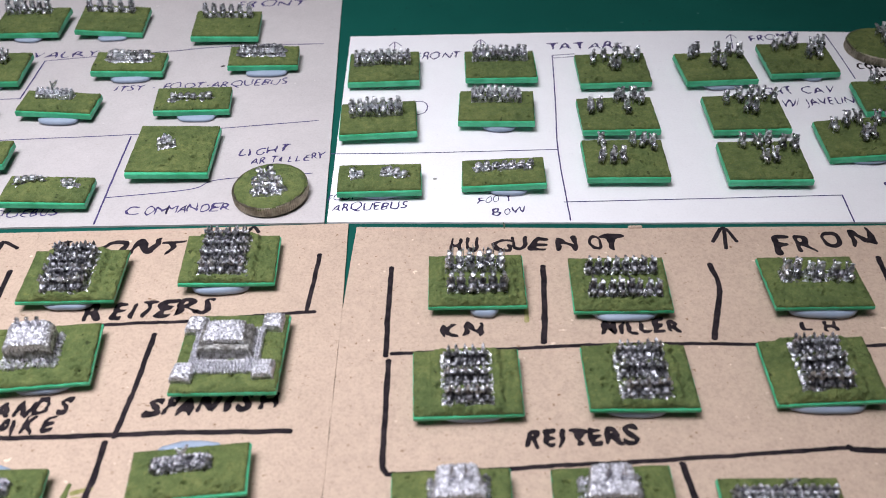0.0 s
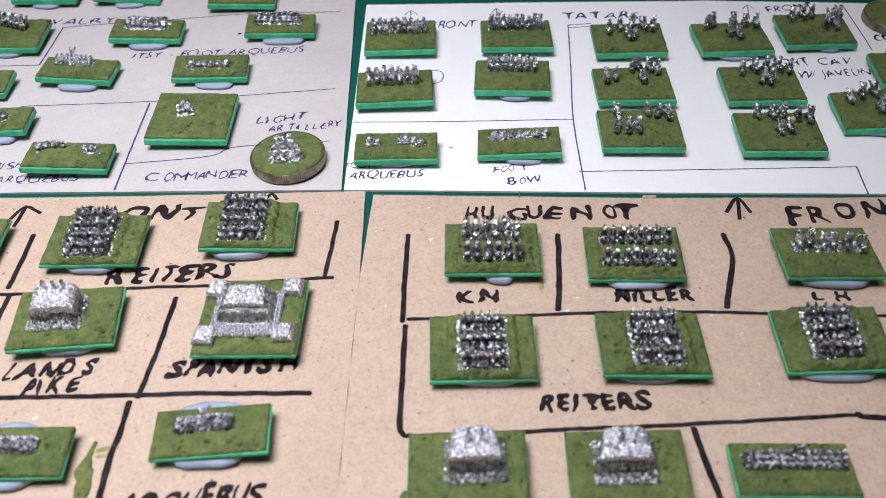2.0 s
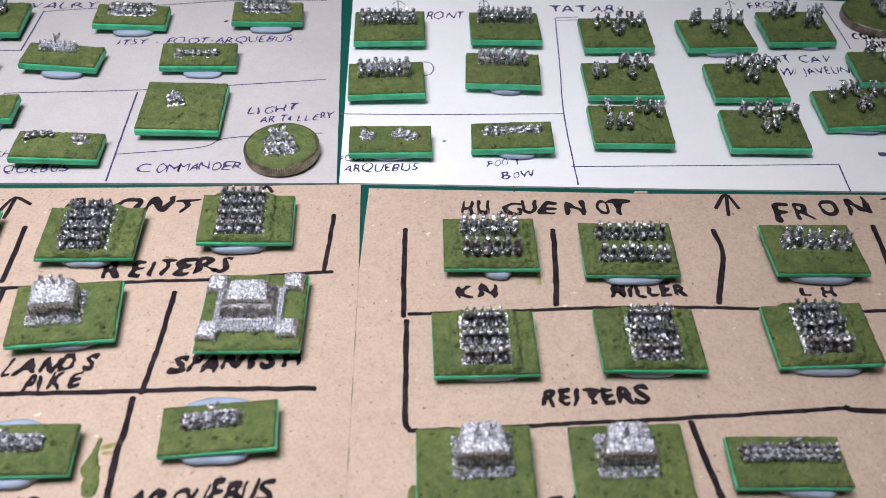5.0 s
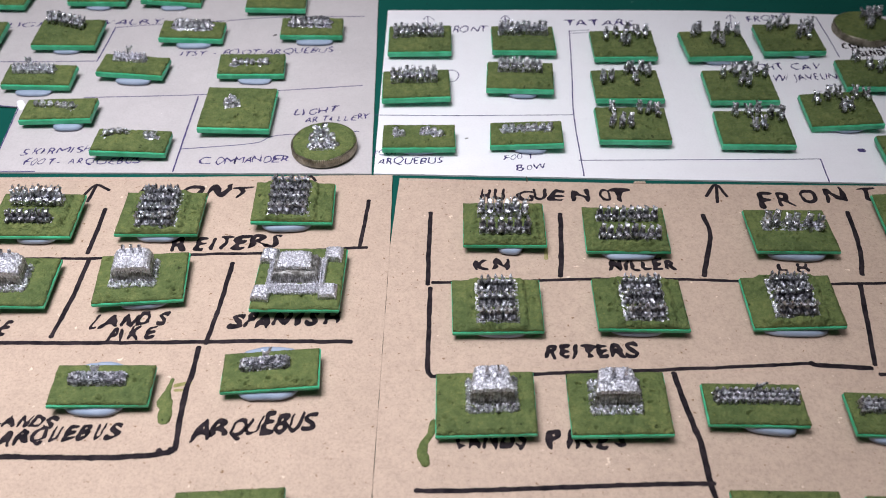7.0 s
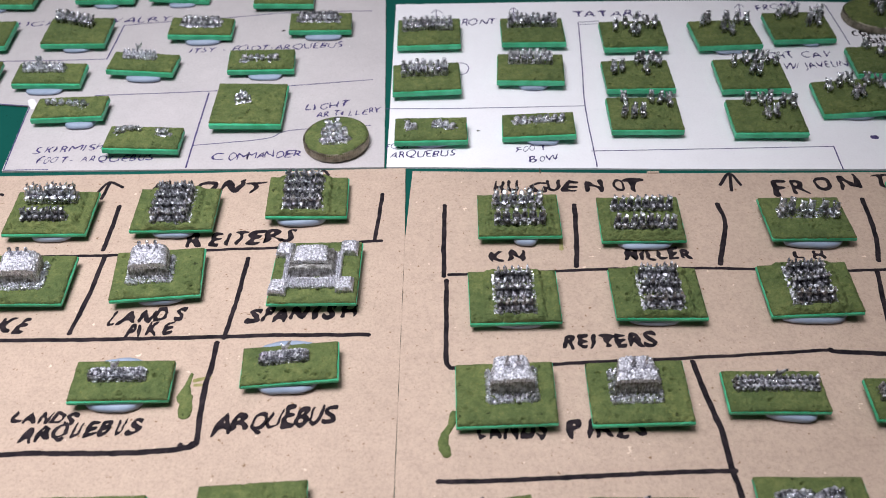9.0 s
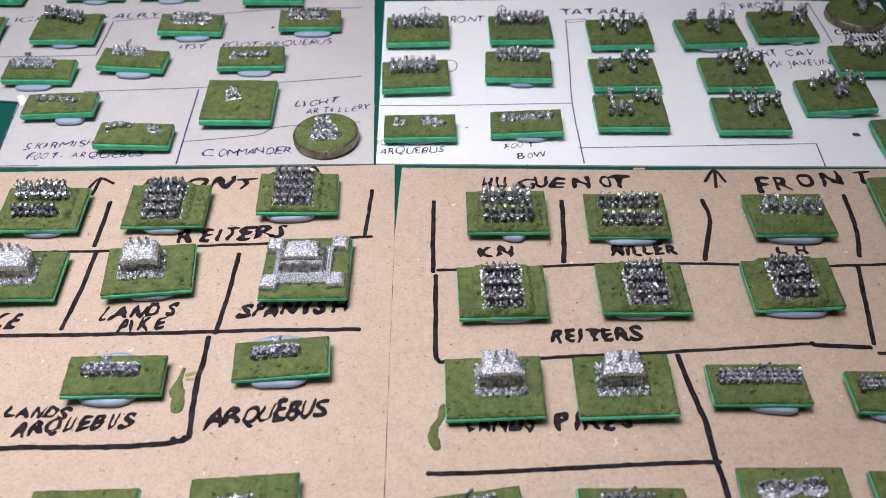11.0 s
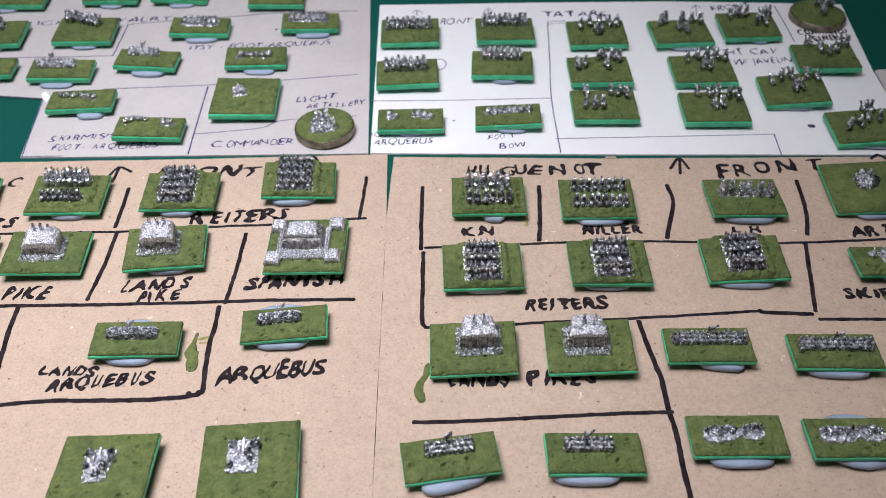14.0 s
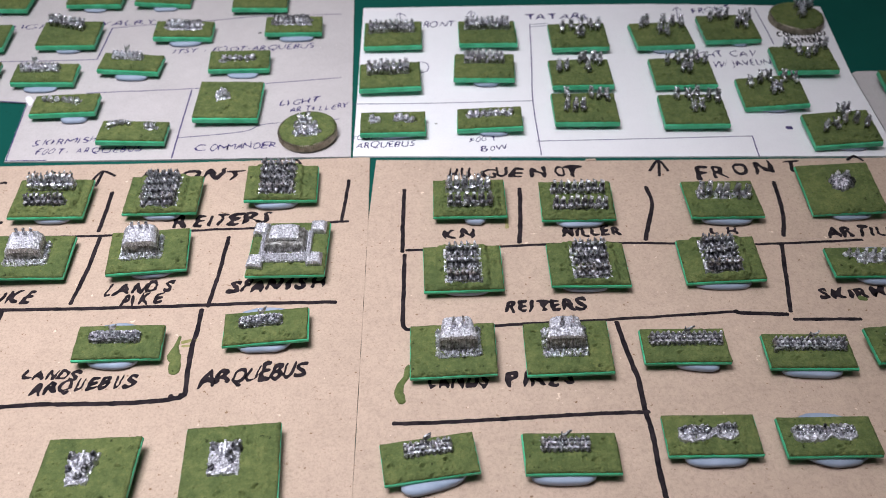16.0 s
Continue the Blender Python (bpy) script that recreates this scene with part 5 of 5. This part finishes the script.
s = stand("cavalry_stand", "green base with close silver ranks of horsemen on brown card", "stands on the brown cards", 97.1, -48.4, -0.3, 2.4, -3.8, 15, (0, -4.6, 15, 7), mound=(-0.2, 0.4, 9.8, 11.4))
ranks(s, -0.2, 8.3, (4.4, 0.4, -3.8), 5)
s = stand("skirmisher_stand", "narrow green base with low silver foot figures on brown card", "stands on the brown cards", 135.0, -49.7, 0.2, 1.6, 0.0, 10, (3.0, 0.5, 14, 12.6))
part("cast_strip", lumpy_strip(12.0, 3.6, 0.7, 8.0, 0.2), METAL, s[0], "", False, s[1] @ place(2.2, 0.4, 0.25))
figures(s, CREW, "footman", row(6, -3.2, 8.0, 1.6) + row(5, -2.0, 8.0, -0.5) + [(-5.2, 1.4)], 1.05, 50, 0.35)
s = stand("pike_stand", "green base with a solid silver pike block on brown card", "stands on the brown cards", 27.7, -77.3, 0.3, 1.6, -2.9, 15)
pikes(s, 1.3, 1.2)
s = stand("pike_stand", "green base with a solid silver pike block on brown card", "stands on the brown cards", 54.3, -76.9, -0.2, 1.6, -3.1, 15)
pikes(s, -0.6, 0.8)
s = stand("musketeer_stand", "narrow green base with a dense silver musketeer line on brown card", "stands on the brown cards", 81.7, -76.8, -0.6, 1.5, -0.7, 10, (2.4, -3.2, 10.5, 4.6, 0.45))
shot(s, 0.2, 1.0, 17.0, 0, flag=-0.7)
s = stand("musketeer_stand", "narrow green base with a dense silver musketeer line on brown card", "stands on the brown cards", 110.2, -78.8, -1.5, 1.5, -0.6, 10, (0, -3.2, 13.5, 5.4))
shot(s, 0.0, 1.0, 17.0, 0, flag=-0.7)
s = stand("musketeer_stand", "narrow green base with a dense silver musketeer line on brown card", "stands on the brown cards", 135.3, -76.5, 5.2, 5.6, 0.5, 10, (0, -2, 10, 5))
shot(s, 0.5, 1.0, 13.0, 0)
s = stand("musketeer_stand", "narrow green base with a dense silver musketeer line on brown card", "stands on the brown cards", 22.0, -106.1, 7.6, -0.8, -1.3, 10, (0.4, -3.6, 13.4, 6.0, -0.35))
shot(s, 0.0, 1.6, 10.4, 0, flag=-0.4, square=True)
s = stand("musketeer_stand", "narrow green base with a dense silver musketeer line on brown card", "stands on the brown cards", 51.7, -105.3, 0.4, -1.3, 1.0, 10, (-2.0, -3.5, 13.5, 5.4))
shot(s, -1.3, 1.2, 10.4, 0, flag=-1.1)
s = stand("musketeer_stand", "narrow green base with a broken silver figure line on brown card", "stands on the brown cards", 82.0, -101.3, -0.5, 1.4, -0.8, 10, (0.4, -3.6, 13.5, 5.6))
rough_line(s, -0.9, 0.0, 12.6)
s = stand("musketeer_stand", "narrow green base with a broken silver figure line on brown card", "stands on the brown cards", 107.0, -102.0, -0.7, -1.2, -1.7, 10, (1, 0.7, 14, 13.6))
rough_line(s, -1.2, 0.2, 13.4)
s = stand("cavalry_stand", "green base with silver metal horsemen on brown card", "stands on the brown cards", -81.0, -22.3, 1.6, 2.2, 1.0, 15, (1, -4.2, 10, 7), mound=(-0.4, 0.4, 12.6, 9))
mounted(s, row(8, -5.8, 5.2, 3.4), lance=True, size=1.36, lift=0.4); mounted(s, row(7, -5.2, 4.2, -3.2), dark=True, size=1.12, lift=0.4)
s = stand("cavalry_stand", "green base with close silver ranks of horsemen on brown card", "stands on the brown cards", -50.6, -21.1, 1.4, 1.6, 0.4, 15, (0, -4.2, 10, 7), mound=(-0.4, 0.2, 9.6, 12))
ranks(s, -0.4, 9.0, (5.0, 1.8, -1.4, -4.6), 5)
s = stand("cavalry_stand", "green base with close silver ranks of horsemen on brown card", "stands on the brown cards", -18.7, -16.3, 2.5, 0.1, 2.5, 15, (-1.2, -4.7, 12.5, 7), mound=(-0.9, 0.2, 9.8, 12))
ranks(s, -0.9, 9.2, (5.0, 1.8, -1.4, -4.6), 5)
s = stand("pike_stand", "green base with a solid silver pike block on brown card", "stands on the brown cards", -79.7, -45.2, 2.8, 1.1, 3.0, 15)
pikes(s, -0.2, 0.0, True)
s = stand("pike_stand", "green base with a solid silver pike block on brown card", "stands on the brown cards", -49.8, -43.4, 6.4, 1.2, 1.2, 15, (1, -4.1, 12, 7))
pikes(s, -1.4, 0.4, True)
s = stand("pike_stand", "square green base with a silver pike square on brown card", "stands on the brown cards", -13.8, -43.0, 0.0, -1.4, -0.9, 20)
square_formation(s)
s = stand("cavalry_stand", "green base with silver metal horsemen on brown card", "stands on the brown cards", -110.5, -23.6, 7.8, -2.2, 0.2, 15)
mounted(s, row(5, -6, 3.5, 3.0)); mounted(s, row(5, -6, 3.5, -3.0))
s = stand("pike_stand", "green base with a solid silver pike block on brown card", "stands on the brown cards", -103.1, -46.7, 6.6, -2.6, 0.2, 15)
pikes(s, -2.5, 1.4, True)
s = stand("musketeer_stand", "narrow green base with a dense silver musketeer line on brown card", "stands on the brown cards", -49.8, -74.0, 2.5, 1.5, 1.9, 10, (-1.8, 0.6, 13, 13.0))
shot(s, -0.8, 0.6, 11.2, flag=-0.7)
s = stand("musketeer_stand", "narrow green base with a dense silver musketeer line on brown card", "stands on the brown cards", -16.4, -69.6, 4.2, -0.0, -2.1, 10, (-0.8, 0.9, 14, 13.2))
shot(s, -1.0, 0.8, 9.9, flag=0.0)
s = stand("artillery_stand", "square green base with a silver gun slab on brown card", "stands on the brown cards", -48.2, -110.2, -0.9, 0.7, -4.0, 20)
gun(s, -0.8, 2.0, 7.1, 7.9, 0.34)
s = stand("artillery_stand", "square green base with a silver gun slab on brown card", "stands on the brown cards", -18.8, -107.5, 3.7, 1.0, -0.6, 20)
gun(s, -1.2, 1.5, 6.8, 8.2, 0.0)
s = coin_stand("artillery_stand", "green ridged coin base with silver gun crew on grey card", "stands on the grey cards", -14.0, 10.2, 0, 0, -2.5)
part("cast_strip", lumpy_strip(7.4, 4.4, 0.8, 3.0, 0.45), METAL, s[0], "", False, s[1] @ place(0.2, -2.9, 0.15))
figures(s, CREW, "footman", [(-2.4, -2.8), (0.2, -3.2), (2.9, -2.8)], 1.8, 30)
figures(s, CREW, "footman", [(-1.4, -0.4), (1.0, 0.0)], 2.1, 30)
s = coin_stand("commander_stand", "green ridged coin base with silver horsemen on white card", "stands on the white cards", 156.7, 77.8, 20, 0, 0, 1.08)
mounted(s, [(0.0, -1.6), (1.6, -0.4), (2.0, 2.8), (4.4, 2.6), (6.4, 2.2)], strip=False)

# dried dabs, a hole and small torn bits
smear(cards["left"], [(-37.2, -69.6, 0.4, 0.2), (-37.5, -72.4, 0.55, 0.3), (-37.6, -75.0, 1.6, 0.4), (-36.9, -76.8, 1.35, 0.45), (-36.6, -79.4, 1.45, 0.55)], TURF)
smear(cards["left"], [(-36.2, -71.1, 0.5, 0.03), (-33.4, -70.3, 0.5, 0.03)], THIN_PAINT)
smear(cards["left"], [(-36.0, -72.3, 0.35, 0.03), (-33.6, -72.2, 0.35, 0.03)], THIN_PAINT)
smear(cards["right"], [(17.4, -79.6, 0.85, 0.3), (16.9, -82.2, 0.7, 0.3), (15.6, -84.4, 0.85, 0.35), (15.2, -86.6, 1.15, 0.4), (15.9, -88.8, 1.0, 0.5)], TURF)
smear(cards["right"], [(43.9, -26.4, 0.4, 0.04), (43.6, -31.8, 0.5, 0.04)], THIN_PAINT)
smear(cards["right"], [(130.5, -59.0, 0.8, 0.2), (131.4, -59.3, 0.8, 0.2)], TURF)
smear(cards["white"], [(134.4, 12.9, 0.95, 0.05), (134.8, 12.9, 0.95, 0.05)], PEN, "pen_dot")
smear(cards["white"], [(24.9, 16.2, 0.35, 0.05), (25.2, 16.3, 0.35, 0.05)], GREY_SHADED, "grit_speck")
smear(cards["gray"], [(-37.0, 71.4, 0.45, 0.1), (-36.6, 71.6, 0.45, 0.1)], MARKER, "grit_speck")
smear(cards["gray"], [(-105.6, 31.6, 0.9, 0.10), (-104.4, 29.6, 1.1, 0.10), (-103.8, 27.6, 0.5, 0.08)], WHITE, "torn_flap")
smear(cards["right"], [(69.4, -2.7, 0.45, 0.5), (71.8, -2.6, 0.45, 0.5)], BROWN, "torn_tuft")
smear(cards["right"], [(40.8, -2.7, 0.15, 0.4), (40.8, -0.9, 0.15, 0.4)], COIN, "staple")
